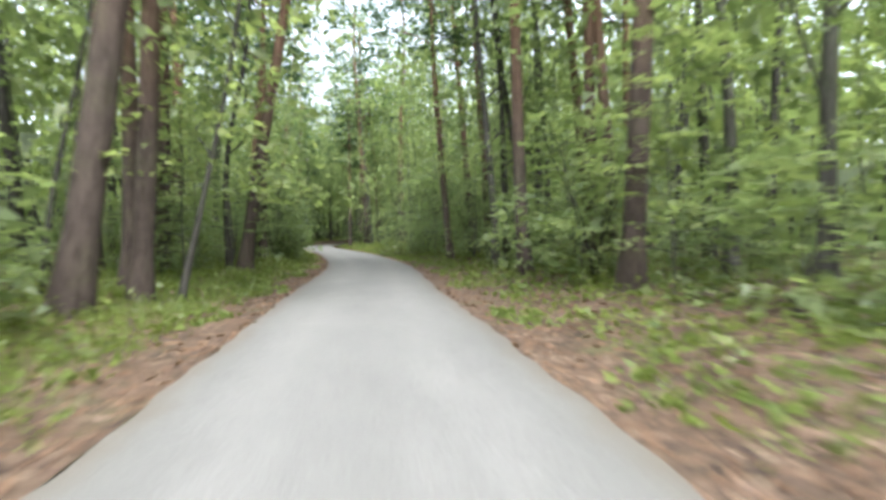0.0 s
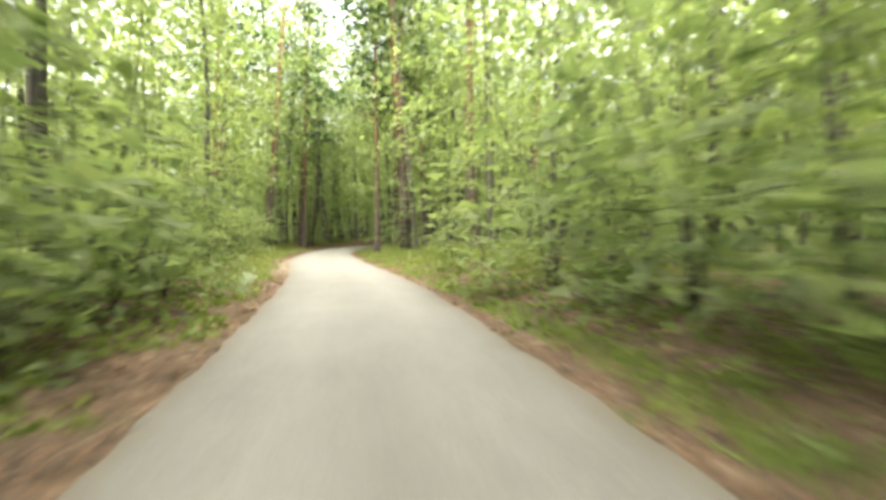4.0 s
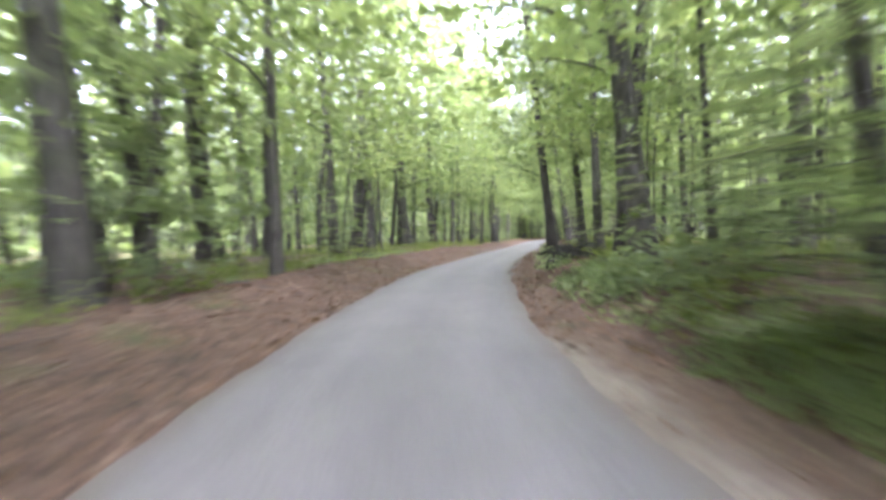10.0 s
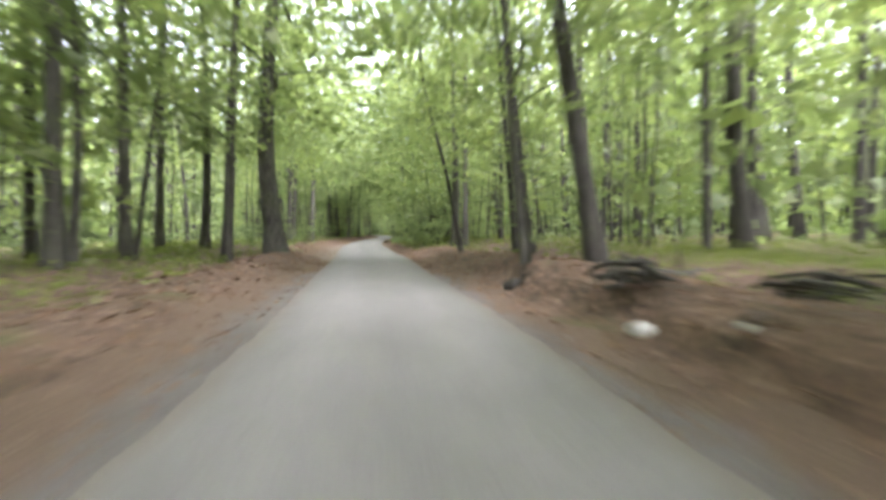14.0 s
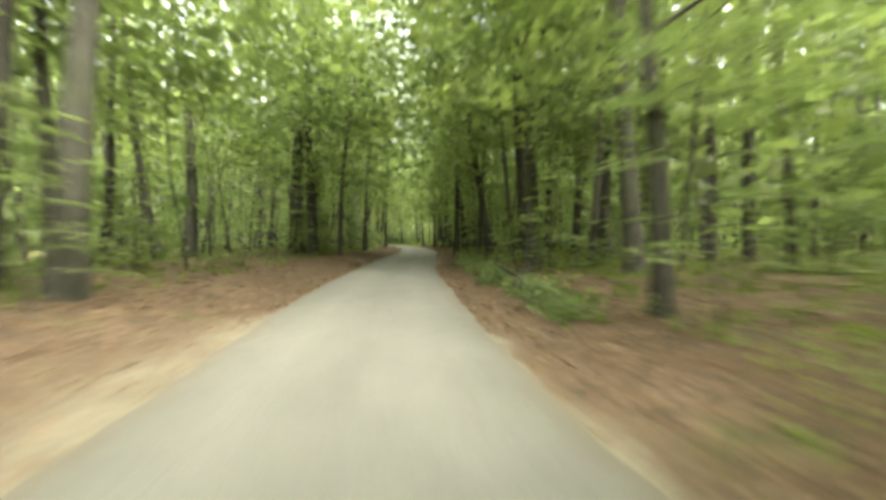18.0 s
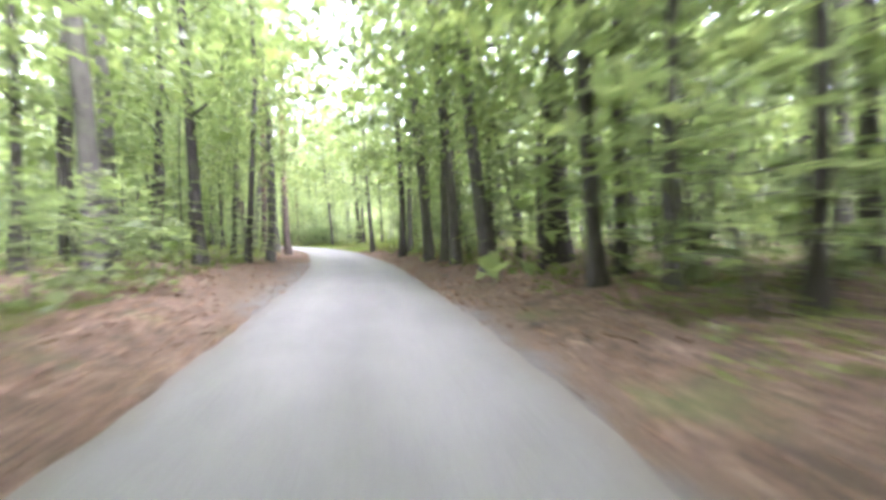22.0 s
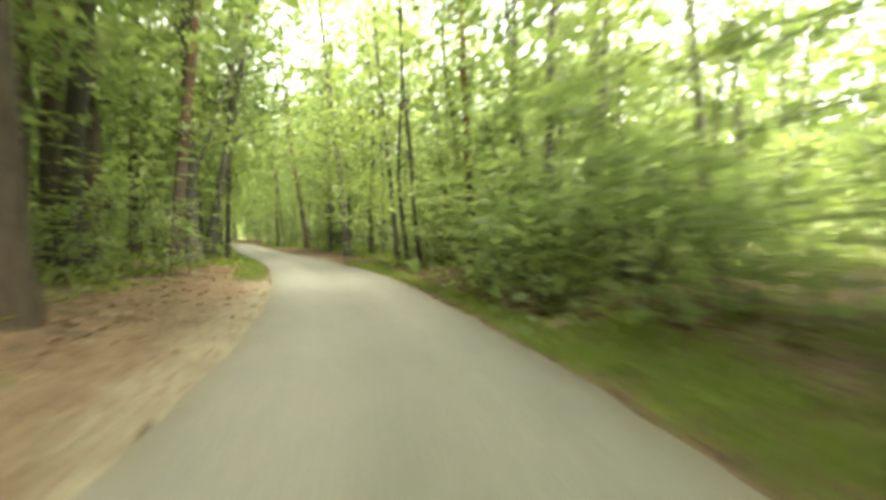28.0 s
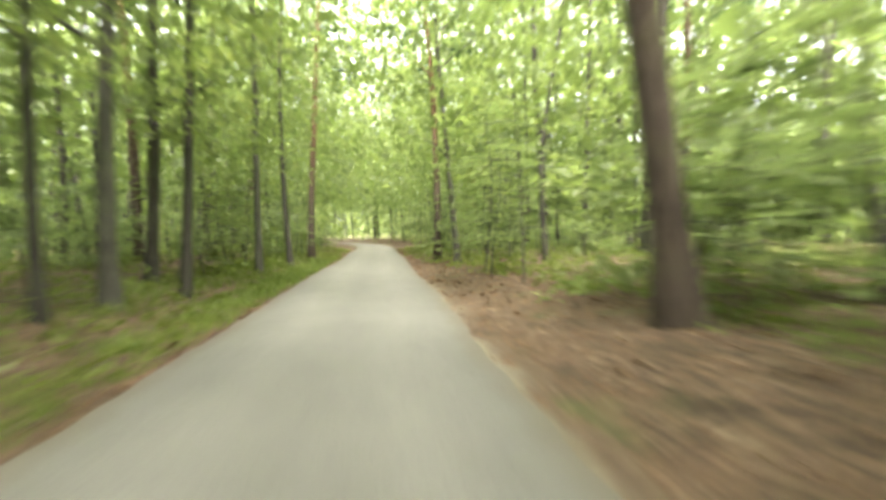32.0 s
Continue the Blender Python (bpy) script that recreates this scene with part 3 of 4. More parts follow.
def make_sapling(tall, wide, boughs, leaf):
    """A young beech: a thin bent stem and level boughs, each a flat spray of leaves on side twigs."""
    thing = new("sapling")
    line = stem_line(tall, 0.12, 9)
    v, f = tube(line, 0.024 * np.linspace(1.1, 0.25, 9), 6)
    part("stem", mesh_of("stem", v, f, BEECH_BARK, True), thing)
    twigs, centres = [], []
    for q in range(boughs):
        z = tall * (0.16 + 0.8 * (q + rng.random()) / boughs)
        az = q * 2.4 + rng.normal() * 0.4
        out, side = np.array([np.cos(az), np.sin(az), 0]), np.array([-np.sin(az), np.cos(az), 0])
        reach = wide * (1 - 0.55 * (z / tall) ** 2) * rng.uniform(0.65, 1.15)
        root = np.array([np.interp(z, line[:, 2], line[:, 0]), np.interp(z, line[:, 2], line[:, 1]), z])
        u = np.linspace(0, 1, 6)[:, None]
        bough = root + out * reach * u + np.array([0, 0, 1]) * reach * (0.22 * u - 0.3 * u**2) + side * 0.08 * reach * np.sin(3 * u + q)
        twigs.append(tube(bough, 0.009 * (1 - 0.75 * u[:, 0]), 4))
        for k in range(8):
            t = 0.22 + 0.76 * (k + rng.random()) / 8
            at = np.array([np.interp(t, u[:, 0], bough[:, i]) for i in range(3)])
            hand = 1 if k % 2 else -1
            run = reach * (0.42 * (1 - t) + 0.12) * rng.uniform(0.7, 1.2)
            way = out * 0.7 + side * 0.75 * hand + np.array([0, 0, 1]) * rng.normal() * 0.05
            w = np.linspace(0.1, 1, 8)[:, None]
            centres.append(at + way * run * w + side * hand * rng.normal(size=(8, 1)) * 0.04 - np.array([0, 0, 1]) * 0.12 * run * w**2 + rng.normal(size=(8, 3)) * 0.014)
    v, f = joined(twigs)
    tagged(part("bough", mesh_of("bough", v, f, BEECH_BARK, True), thing), kind="stuff")
    v, f = leaves(np.concatenate(centres), leaf, flat=0.88, corners=3)
    part("foliage", mesh_of("foliage", v, f, LEAF_SHRUB), thing)
    return tagged(thing, "young beech sapling with layered level leaf sprays", "sapling", "saplings under the trees")


TREES = {
    "pine": [make_tree("pine_tree", 0.2, 19, PINE_BARK, NEEDLE, 10, 2.6, 110, 24, 0.16, 5, 0.25, "tall pine with grey-brown bark turning orange higher up", "tree", 9.0) for _ in range(3)],
    "broad": [make_tree("broadleaf_tree", 0.16, 15 + 2 * q, OAK_BARK if q % 2 else BEECH_BARK, LEAF, 3.6, 3.5, 180, 21, 0.136, 6, 0.35, "broadleaf forest tree with dark furrowed bark and green crown" if q % 2 else "slim grey-barked beech with a light green crown", "tree") for q in range(5)],
    "thin": [make_tree("young_tree", 0.06, 9 + q, OAK_BARK, LEAF, 1.8, 2.2, 95, 20, 0.112, 4, 0.4, "thin young tree with a dark bent stem and sparse leaves", "tree", 2.5) for q in range(4)],
}
BASE = {"pine": 0.4, "broad": 0.32, "thin": 0.12}
SHRUBS = [make_shrub(1.4, 1.1, 34, 20, 0.1, "low green hornbeam shrub on the forest floor"), make_shrub(2.2, 1.5, 52, 20, 0.11, "leafy green beech shrub under the trees"), make_shrub(3.4, 1.9, 80, 20, 0.12, "tall leafy hazel shrub arching towards the road", 5), make_shrub(0.8, 0.9, 22, 18, 0.09, "small knee-high green sapling bush", 2)]
SAPLINGS = [make_sapling(2.4 + 0.8 * q, 1.35 + 0.22 * q, 15 + 3 * q, 0.075) for q in range(4)]
PROTOTYPES = SAPLINGS + [t for ts in TREES.values() for t in ts] + SHRUBS


def opening(s, d):
    """1 inside the clearing right of the road near its end, 0 elsewhere."""
    return np.interp(s, [266, 280, 304, 316], [0, 1, 1, 0]) * (np.asarray(d) > 3.0)


def plant(proto, s, d, scale=1.0, lean=0.0, turn=None, tall=None):
    """A copy at a place along the road; lean: degrees to the right, seen along the road."""
    x, y, z = ground_at(s, d)
    h = math.degrees(np.interp(s, way_s, heading))
    turn = rng.random() * 360 if turn is None else turn
    m = pose(x, y, z - 0.03, 0, 0, h) @ pose(0, 0, 0, 0, lean, 0) @ pose(0, 0, 0, 0, 0, turn) @ Matrix.Diagonal((scale, scale, tall or scale, 1))
    return copy_thing(proto, m)


# along, right of the road's middle, trunk's width, lean
TREES_NEAR = [
    [(8.0, -4.0, 0.46, 8), (9.2, 4.4, 0.42, 5), (9.8, -3.8, 0.35, 3), (10.2, -3.3, 0.12, 8), (13.8, 3.9, 0.36, -4), (14.5, 6.6, 0.37, -1), (15.2, 6.2, 0.39, -1), (16.8, -7.4, 0.31, -1), (17.2, -3.6, 0.40, 6), (18.2, -4.2, 0.19, 1), (18.2, 7.6, 0.39, -4), (19.5, 5.8, 0.25, -5), (19.8, -6.7, 0.49, 2), (21.0, 7.2, 0.20, -1), (21.2, 10.6, 0.41, -0), (22.5, 3.5, 0.31, -4), (24.0, 5.5, 0.35, -4), (24.5, -4.1, 0.37, 1), (27.8, -4.9, 0.45, 7), (28.2, 6.0, 0.39, -4), (32.0, -5.7, 0.37, 5), (48.8, -5.0, 0.24, 0)],
    [(49.8, 7.4, 0.21, -3), (52.2, 7.2, 0.62, -2), (53.2, 10.5, 0.34, 2), (59.2, 5.8, 0.31, -4), (61.5, 4.8, 0.59, -0), (63.5, 5.1, 0.33, -2), (65.2, 4.3, 0.45, -3), (66.0, -7.8, 0.27, -1), (67.5, -5.4, 0.55, 8), (67.5, 5.6, 0.31, -2), (71.2, 4.2, 0.26, -5), (73.0, -6.9, 0.20, -1), (73.0, 3.4, 0.22, -2), (75.8, -6.6, 0.57, 0), (76.5, -4.3, 0.47, 5), (76.5, 6.4, 0.40, 0), (77.8, -7.0, 0.39, 0), (82.8, 6.4, 0.35, -2), (84.0, -5.4, 0.64, -0), (88.0, -6.7, 0.35, 1), (92.2, -7.4, 0.75, 1), (92.5, 10.1, 0.61, -1)],
    [(95.5, -7.1, 0.48, 3), (100.0, -6.2, 0.36, 0), (107.5, 5.1, 0.45, -1), (109.0, -8.7, 0.74, 1), (109.2, -7.8, 0.52, 2), (116.8, 5.0, 0.23, -3), (119.5, 4.2, 0.26, -6), (120.2, -8.5, 0.71, 2), (124.5, -7.4, 0.65, -2), (125.5, -9.5, 0.34, -1), (127.2, 4.5, 0.39, -5), (128.8, -6.7, 0.37, 1), (129.8, -6.8, 0.25, 1), (131.2, 4.2, 0.30, -2), (132.5, -6.7, 0.34, -1), (135.5, -4.8, 0.32, 5), (138.8, -8.0, 0.32, -1), (139.5, -3.8, 0.75, 3), (140.0, -6.7, 0.36, -1), (140.5, 18.3, 0.55, -2)],
    [(143.8, 23.1, 0.55, -2), (145.2, 4.9, 0.30, -2), (146.2, 4.5, 0.40, -3), (167.2, 3.5, 0.26, 0), (170.0, 4.9, 0.29, -1), (173.2, -10.8, 0.59, -3), (173.2, -9.9, 0.32, 4), (174.0, -7.7, 0.40, -1), (179.8, 7.1, 0.56, -3), (186.5, 5.7, 0.75, 3), (188.8, 4.1, 0.36, -8), (189.8, 5.6, 0.29, 0), (191.5, 3.8, 0.16, -1), (192.8, -4.2, 0.25, 3), (193.2, 5.6, 0.15, -1), (199.2, 5.2, 0.16, -1), (199.8, 4.4, 0.52, -2), (200.2, -8.2, 0.28, -0), (200.5, 4.3, 0.16, -3), (201.0, 3.5, 0.33, -8), (202.5, -4.1, 0.17, -3), (203.0, 3.4, 0.23, -6)],
    [(204.2, -4.1, 0.27, -0), (208.2, 4.6, 0.29, -2), (210.5, 4.4, 0.20, -2), (213.5, 5.1, 0.29, -2), (216.8, -5.9, 0.49, -0), (217.0, 3.3, 0.38, -2), (217.8, 5.5, 0.66, -4), (220.8, 3.2, 0.33, -1), (221.5, 5.6, 0.18, -1), (222.0, 4.9, 0.19, -1), (223.8, -5.2, 0.41, -1), (225.5, 3.2, 0.37, -4), (226.8, 4.8, 0.13, -1), (228.8, 3.8, 0.28, -1), (229.0, 4.6, 0.11, -1), (232.8, -5.3, 0.27, 0), (232.8, 3.7, 0.30, -1), (236.0, -4.0, 0.35, 4), (239.0, -2.7, 0.42, -2), (240.0, 2.7, 0.30, -1), (242.2, -3.4, 0.57, 0), (253.8, 5.0, 0.27, -4)],
    [(255.5, 5.2, 0.41, -2), (259.8, 3.6, 0.27, -1), (265.0, -6.9, 0.50, -0), (265.2, -4.2, 0.64, 1), (267.5, -6.0, 0.33, -0), (269.2, 9.0, 0.30, -1), (271.2, 7.2, 0.34, -1), (273.2, -7.3, 0.44, 2), (273.8, 4.5, 0.31, 0), (274.0, -6.8, 0.60, -2), (274.2, 6.9, 0.28, -4), (274.8, 6.4, 0.24, -3), (276.0, -6.4, 0.52, 2), (286.8, 8.8, 0.16, -1), (287.0, 6.9, 0.17, -2), (287.5, -3.0, 0.21, 3), (288.2, 3.1, 0.37, -3), (290.0, 5.8, 0.22, -4), (290.2, -4.3, 0.41, 1), (291.8, -3.0, 0.32, 2), (297.0, 3.7, 0.21, -3), (300.0, -5.9, 0.31, -0)],
    [(300.2, -3.9, 0.28, 7), (301.8, -5.9, 0.31, 0), (304.2, 3.2, 0.43, -4), (306.5, -4.4, 0.20, -1), (307.8, -4.1, 0.28, -1), (310.0, -3.7, 0.20, 0), (315.2, 5.1, 0.17, -1), (316.0, -3.5, 0.20, 0), (318.5, 2.9, 0.24, -2), (320.2, -3.2, 0.23, -1), (323.8, 2.7, 0.35, 0), (326.0, -3.1, 0.35, 1)],
    [(11.75, -4.7, 0.34, 5), (17.0, 3.9, 0.25, -1), (19.75, 5.0, 0.25, -4), (35.0, -9.8, 0.68, 4), (53.25, 4.4, 0.29, -1), (55.0, 4.1, 0.54, 0), (57.0, 2.7, 0.33, 0), (59.0, 4.8, 0.22, -2), (60.0, -6.7, 0.41, 0), (63.5, -7.8, 0.34, 4), (70.75, 3.4, 0.25, -3), (71.25, -5.6, 0.22, -2), (72.0, -3.5, 0.35, 1), (72.25, 4.8, 0.38, -2), (72.75, 6.7, 0.31, 0), (73.5, -4.3, 0.49, 3), (88.25, 6.3, 0.20, 0), (88.5, -3.8, 0.28, 3), (89.25, 5.0, 0.68, 0), (94.25, 5.5, 0.62, 0), (101.0, 5.5, 0.40, -3), (103.0, 3.5, 0.41, -4)],
    [(103.0, 9.5, 0.32, -2), (103.75, 6.7, 0.48, 0), (104.75, 7.9, 0.62, 0), (106.5, 7.4, 0.32, -6), (107.75, 3.6, 0.30, -5), (116.5, 3.6, 0.19, -5), (126.0, 10.6, 0.50, -1), (128.25, 3.3, 0.21, -4), (130.5, 10.1, 0.51, -1), (131.75, -8.0, 0.28, 2), (136.0, 5.1, 0.20, -4), (138.25, 3.5, 0.18, -4), (147.25, -7.4, 0.35, 7), (155.25, 4.4, 0.18, 0), (161.25, 7.6, 0.32, -3), (163.75, -6.3, 0.36, 3), (170.0, -5.3, 0.52, 3), (170.5, -7.0, 0.53, 0), (173.75, 5.9, 0.45, -1), (176.0, 5.5, 0.23, 1), (177.5, 7.4, 0.35, -3)],
    [(180.0, 4.6, 0.33, -3), (182.0, 4.8, 0.51, 0), (185.0, 4.7, 0.21, -6), (188.5, -10.9, 0.60, 2), (192.75, -5.6, 0.59, 2), (193.5, -6.9, 0.68, 0), (194.25, 2.5, 0.30, -2), (199.75, -7.2, 0.49, 2), (202.75, -5.7, 0.34, 0), (211.5, 3.7, 0.30, 0), (214.5, 3.8, 0.14, 1), (223.5, 3.4, 0.30, 0), (225.75, -3.9, 0.25, 1), (226.0, -8.7, 0.55, 4), (229.0, -3.3, 0.34, 0), (230.75, 2.9, 0.35, 0), (246.0, -4.9, 0.48, 6), (252.5, 6.3, 0.25, 0), (257.0, -5.6, 0.68, 0), (260.75, -4.0, 0.45, 2), (261.0, 6.5, 0.17, 0)],
    [(261.75, -5.2, 0.65, 3), (270.5, 5.4, 0.29, -2), (272.75, -6.0, 0.53, 4), (275.75, 3.4, 0.15, -8), (276.0, 5.1, 0.17, 0), (277.75, 3.5, 0.17, -5), (280.0, -4.7, 0.47, 2), (281.0, 3.9, 0.22, -5), (281.5, -4.2, 0.55, 0), (282.75, -5.4, 0.20, 22), (286.25, -4.0, 0.48, 7), (288.75, 4.5, 0.30, -1), (292.25, -5.1, 0.55, 2), (292.5, 5.7, 0.17, -4), (294.25, 4.6, 0.22, -5), (295.25, 3.5, 0.22, -3), (297.5, -5.3, 0.51, 4), (298.5, 4.6, 0.22, -3), (300.0, 6.5, 0.17, -8), (311.5, -4.9, 0.29, 5)],
]
taken = []
count_of = {"pine": 0, "broad": 0, "thin": 0}
for row_list in TREES_NEAR:
    for s, d, wide, lean in row_list:
        kind = "thin" if wide < 0.2 else "pine" if wide > 0.3 and (s < 75 or (s > 235 and count_of["broad"] % 2)) else "broad"
        count_of[kind] += 1
        some = TREES[kind]
        plant(some[count_of[kind] % len(some)], s, d - shift_at(s), wide / BASE[kind], lean, tall=min(1.25, max(0.85, wide / BASE[kind])))
        taken.append((s, d))
taken = np.array(taken)

# the trees between them, out to fifteen metres
spare = 330 - len(taken)
tries = 0
while spare > 0 and tries < 20000:
    tries += 1
    s, d = rng.uniform(-18, END + 60), rng.choice([-1, 1]) * rng.uniform(6.0, 14)
    if ((taken[:, 0] - s) ** 2 + (taken[:, 1] - d) ** 2).min() < 2.4**2 or rng.random() < 0.7 * opening(s, d):
        continue
    taken = np.append(taken, [(s, d)], 0)
    kind = rng.choice(["pine" if s < 75 or s > 235 else "broad", "broad", "thin", "thin"])
    some = TREES[kind]
    plant(some[rng.integers(len(some))], s, d, rng.uniform(0.75, 1.2), rng.normal() * 2.5)
    spare -= 1

# ---- the wood further off: stems and crowns too many to count ----
for block in range(8):
    s0, s1 = -45 + block * 56, -45 + (block + 1) * 56
    stems, tops = [], []
    todo = 0
    while todo < 170:
        s, d = rng.uniform(s0, s1), rng.choice([-1, 1]) * (8 + 40 * rng.random() ** 1.25)
        if ((taken[:, 0] - s) ** 2 + (taken[:, 1] - d) ** 2).min() < 2.0 or rng.random() < 0.5 * opening(s, d) * (d < 30):
            todo += 0.2
            continue
        todo += 1
        base = ground_at(s, d)
        top = rng.uniform(13, 22)
        line = stem_line(top, 0.3, 6) + base
        line[:, :2] += np.linspace(0, 1, 6)[:, None] * rng.normal(size=2) * 0.6
        r = rng.uniform(0.06, 0.22)
        stems.append(tube(line, r * np.linspace(1.15, 0.25, 6), 5))
        far = abs(d) > 20
        c = sprays(56 if not far else 34, 1.5 if rng.random() < 0.6 else 4.0, top, 0.3, 3.0, 9, 1.6) + base
        tops.append(leaves(c, 0.29 if not far else 0.46, flat=0.45, corners=3))
    v, f = joined(stems)
    tagged(new("far_tree_stems", mesh_of("far_tree_stems", v, f, OAK_BARK, True)), "dark stems of the dense forest behind", "forest", kind="stuff")
    v, f = joined(tops)
    tagged(new("far_tree_leaves", mesh_of("far_tree_leaves", v, f, LEAF)), "green leaves of the dense forest behind", "forest", kind="stuff")

thin = []
for block in range(7):
    n = 2400
    s, d = rng.uniform(block * 60 - 20, block * 60 + 40, n), rng.uniform(-6.5, 6.5, n)
    z = rng.uniform(7.5, 15, n) + 0.02 * d * d
    thick = np.interp(s, [0, 35, 45, 80, 120, 150, 165, 185, 200, 230, 260, 300, 320], [0.4, 0.7, 1.2, 1.4, 1.45, 1.3, 1.0, 1.0, 0.7, 1.3, 1.3, 1.4, 1.6])
    keep = (waves(s * 0.5, d * 0.6 + z * 0.2) * 0.5 + 0.5 + 0.1 * (abs(d) - 3)) * rng.random(n) ** 0.3 > 1 - thick * 0.56 * (1 - 0.5 * opening(s, d + 2))
    c = ground_at(s[keep], d[keep]) + np.stack([0 * z, 0 * z, z], -1)[keep]
    c = (c[:, None] + rng.normal(size=(len(c), 11, 3)) * np.array([0.55, 0.55, 0.22])).reshape(-1, 3)
    v, f = leaves(c, 0.205, flat=0.6, corners=3)
    tagged(new("overhanging_leaves", mesh_of("overhanging_leaves", v, f, LEAF)), "leafy twigs meeting high over the road", "canopy", kind="stuff")
    n = 2300
    s, d = rng.uniform(block * 60 - 20, block * 60 + 40, n), rng.choice([-1, 1], n) * rng.uniform(2.2, 9.5, n)
    z = 4.6 + 11 * rng.random(n) ** 1.5
    keep = (rng.random(n) > 0.8 * opening(s, d)) & (waves(s * 0.7, d * 0.9 + z * 0.8) > -0.15) & (abs(d) > 1.2 + 0.14 * z + rng.random(n))
    c = ground_at(s[keep], d[keep]) + np.stack([0 * z, 0 * z, z], -1)[keep]
    c = (c[:, None] + rng.normal(size=(len(c), 12, 3)) * np.array([0.55, 0.55, 0.2])).reshape(-1, 3)
    v, f = leaves(c, 0.17, flat=0.6, corners=3)
    tagged(new("roadside_canopy", mesh_of("roadside_canopy", v, f, LEAF)), "interlaced leafy twigs of the roadside crowns", "canopy", kind="stuff")
    for _ in range(120 if 60 < block * 60 + 10 < 240 else 60):
        s, d = rng.uniform(block * 60 - 20, block * 60 + 40), rng.choice([-1, 1]) * rng.uniform(5.5, 22)
        line = stem_line(rng.uniform(7, 13), 0.35, 7) + ground_at(s, d)
        line[:, :2] += np.linspace(0, 1, 7)[:, None] * rng.normal(size=2) * 0.7
        thin.append(tube(line, rng.uniform(0.03, 0.075) * np.linspace(1.1, 0.3, 7), 5))
    if block == 3:
        for _ in range(70):
            line = stem_line(rng.uniform(8, 14), 0.3, 7) + ground_at(rng.uniform(196, 236), rng.uniform(5, 18))
            thin.append(tube(line, rng.uniform(0.04, 0.1) * np.linspace(1.1, 0.3, 7), 5))
v, f = joined(thin)
tagged(new("thin_stems", mesh_of("thin_stems", v, f, OAK_BARK, True)), "thin dark stems of young trees in the wood", "forest", kind="stuff")
n = 5200
s, d = np.r_[rng.uniform(END + 14, END + 90, n), rng.uniform(150, 222, n)], np.r_[rng.uniform(-8, 13, n), rng.uniform(-7, 7, n)]
z = np.r_[rng.uniform(4.2, 15, n), rng.uniform(6.5, 14, n)] + 0.3 * (3 - abs(d)).clip(0)
keep = waves(s * 0.8, d * 0.9 + z) > -0.25
c = ground_at(s[keep], d[keep]) + np.stack([0 * z, 0 * z, z], -1)[keep]
c = (c[:, None] + rng.normal(size=(len(c), 10, 3)) * np.array([0.6, 0.6, 0.3])).reshape(-1, 3)
v, f = leaves(c, 0.19, flat=0.6, corners=3)
tagged(new("overhanging_leaves", mesh_of("closing_leaves", v, f, LEAF)), "dense leafy boughs closing over the road", "canopy", kind="stuff")
n = 14000
s, d = rng.uniform(END + 26, END + 124, n), rng.uniform(3.2, 24, n) * rng.choice([1, 1, -1], n)
z = 18 * rng.random(n) ** 1.2
c = ground_at(s, d) + np.stack([0 * z, 0 * z, z], -1)
c = c[waves(s * 0.6, z * 0.8 + d * 0.4) > -0.3]
v, f = leaves(c, 0.42, flat=0.45, corners=3)
tagged(new("far_wood_foliage", mesh_of("bend_foliage", v, f, LEAF)), "green foliage filling the bend of the road", "forest", kind="stuff")
n = 9000
s, d = rng.uniform(END + 48, END + 126, n), rng.uniform(-22, 26, n)
z = 5.5 + 26 * rng.random(n) ** 1.3
c = ground_at(s, d) + np.stack([0 * z, 0 * z, z], -1)
v, f = leaves(c, 0.6, flat=0.45, corners=3)
tagged(new("far_wood_foliage", mesh_of("tall_bend_foliage", v, f, LEAF)), "tall green crowns behind the bend of the road", "forest", kind="stuff")
n = 10000
s, d = np.r_[rng.uniform(178, 246, n), rng.uniform(246, 325, n)], np.r_[rng.uniform(8, 28, n), rng.uniform(-20, -6, n)]
n = 2 * n
z = 3 + 18 * rng.random(n)
c = (ground_at(s, d) + np.stack([0 * z, 0 * z, z], -1))[waves(s * 0.6, z * 0.8 + d * 0.5) > -0.4]
v, f = leaves(c, 0.42, flat=0.5, long=1.4, corners=3)
tagged(new("high_foliage", mesh_of("beech_foliage", v, f, LEAF)), "dense green crowns of the closed wood", "canopy", kind="stuff")
n = 4500
s, d = rng.uniform(192, 226, n), rng.uniform(7.5, 24, n)
z = 6 * rng.random(n) ** 1.2
c = (ground_at(s, d) + np.stack([0 * z, 0 * z, z], -1))[waves(s * 0.9, z + d * 0.7) > -0.35]
v, f = leaves(c, 0.27, flat=0.6, long=1.4, corners=3)
tagged(new("understorey", mesh_of("beech_understorey", v, f, LEAF_SHRUB)), "leafy understorey among close beech stems", "forest", kind="stuff")
n = 16000
s, d = rng.uniform(203, 300, n), rng.uniform(9, 42, n)
z = 1 + 15 * rng.random(n)
c = ground_at(s, d) + np.stack([0 * z, 0 * z, z], -1)
c = c[(waves(s * 0.7, z * 0.9 + d * 0.5) > -0.2) & (rng.random(n) > 0.4 * opening(s, d) * (z > 7))]
v, f = leaves(c, 0.42, flat=0.45, corners=3)
tagged(new("far_wood_foliage", mesh_of("thicket_foliage", v, f, LEAF)), "green foliage of the thick wood beyond the bend", "forest", kind="stuff")
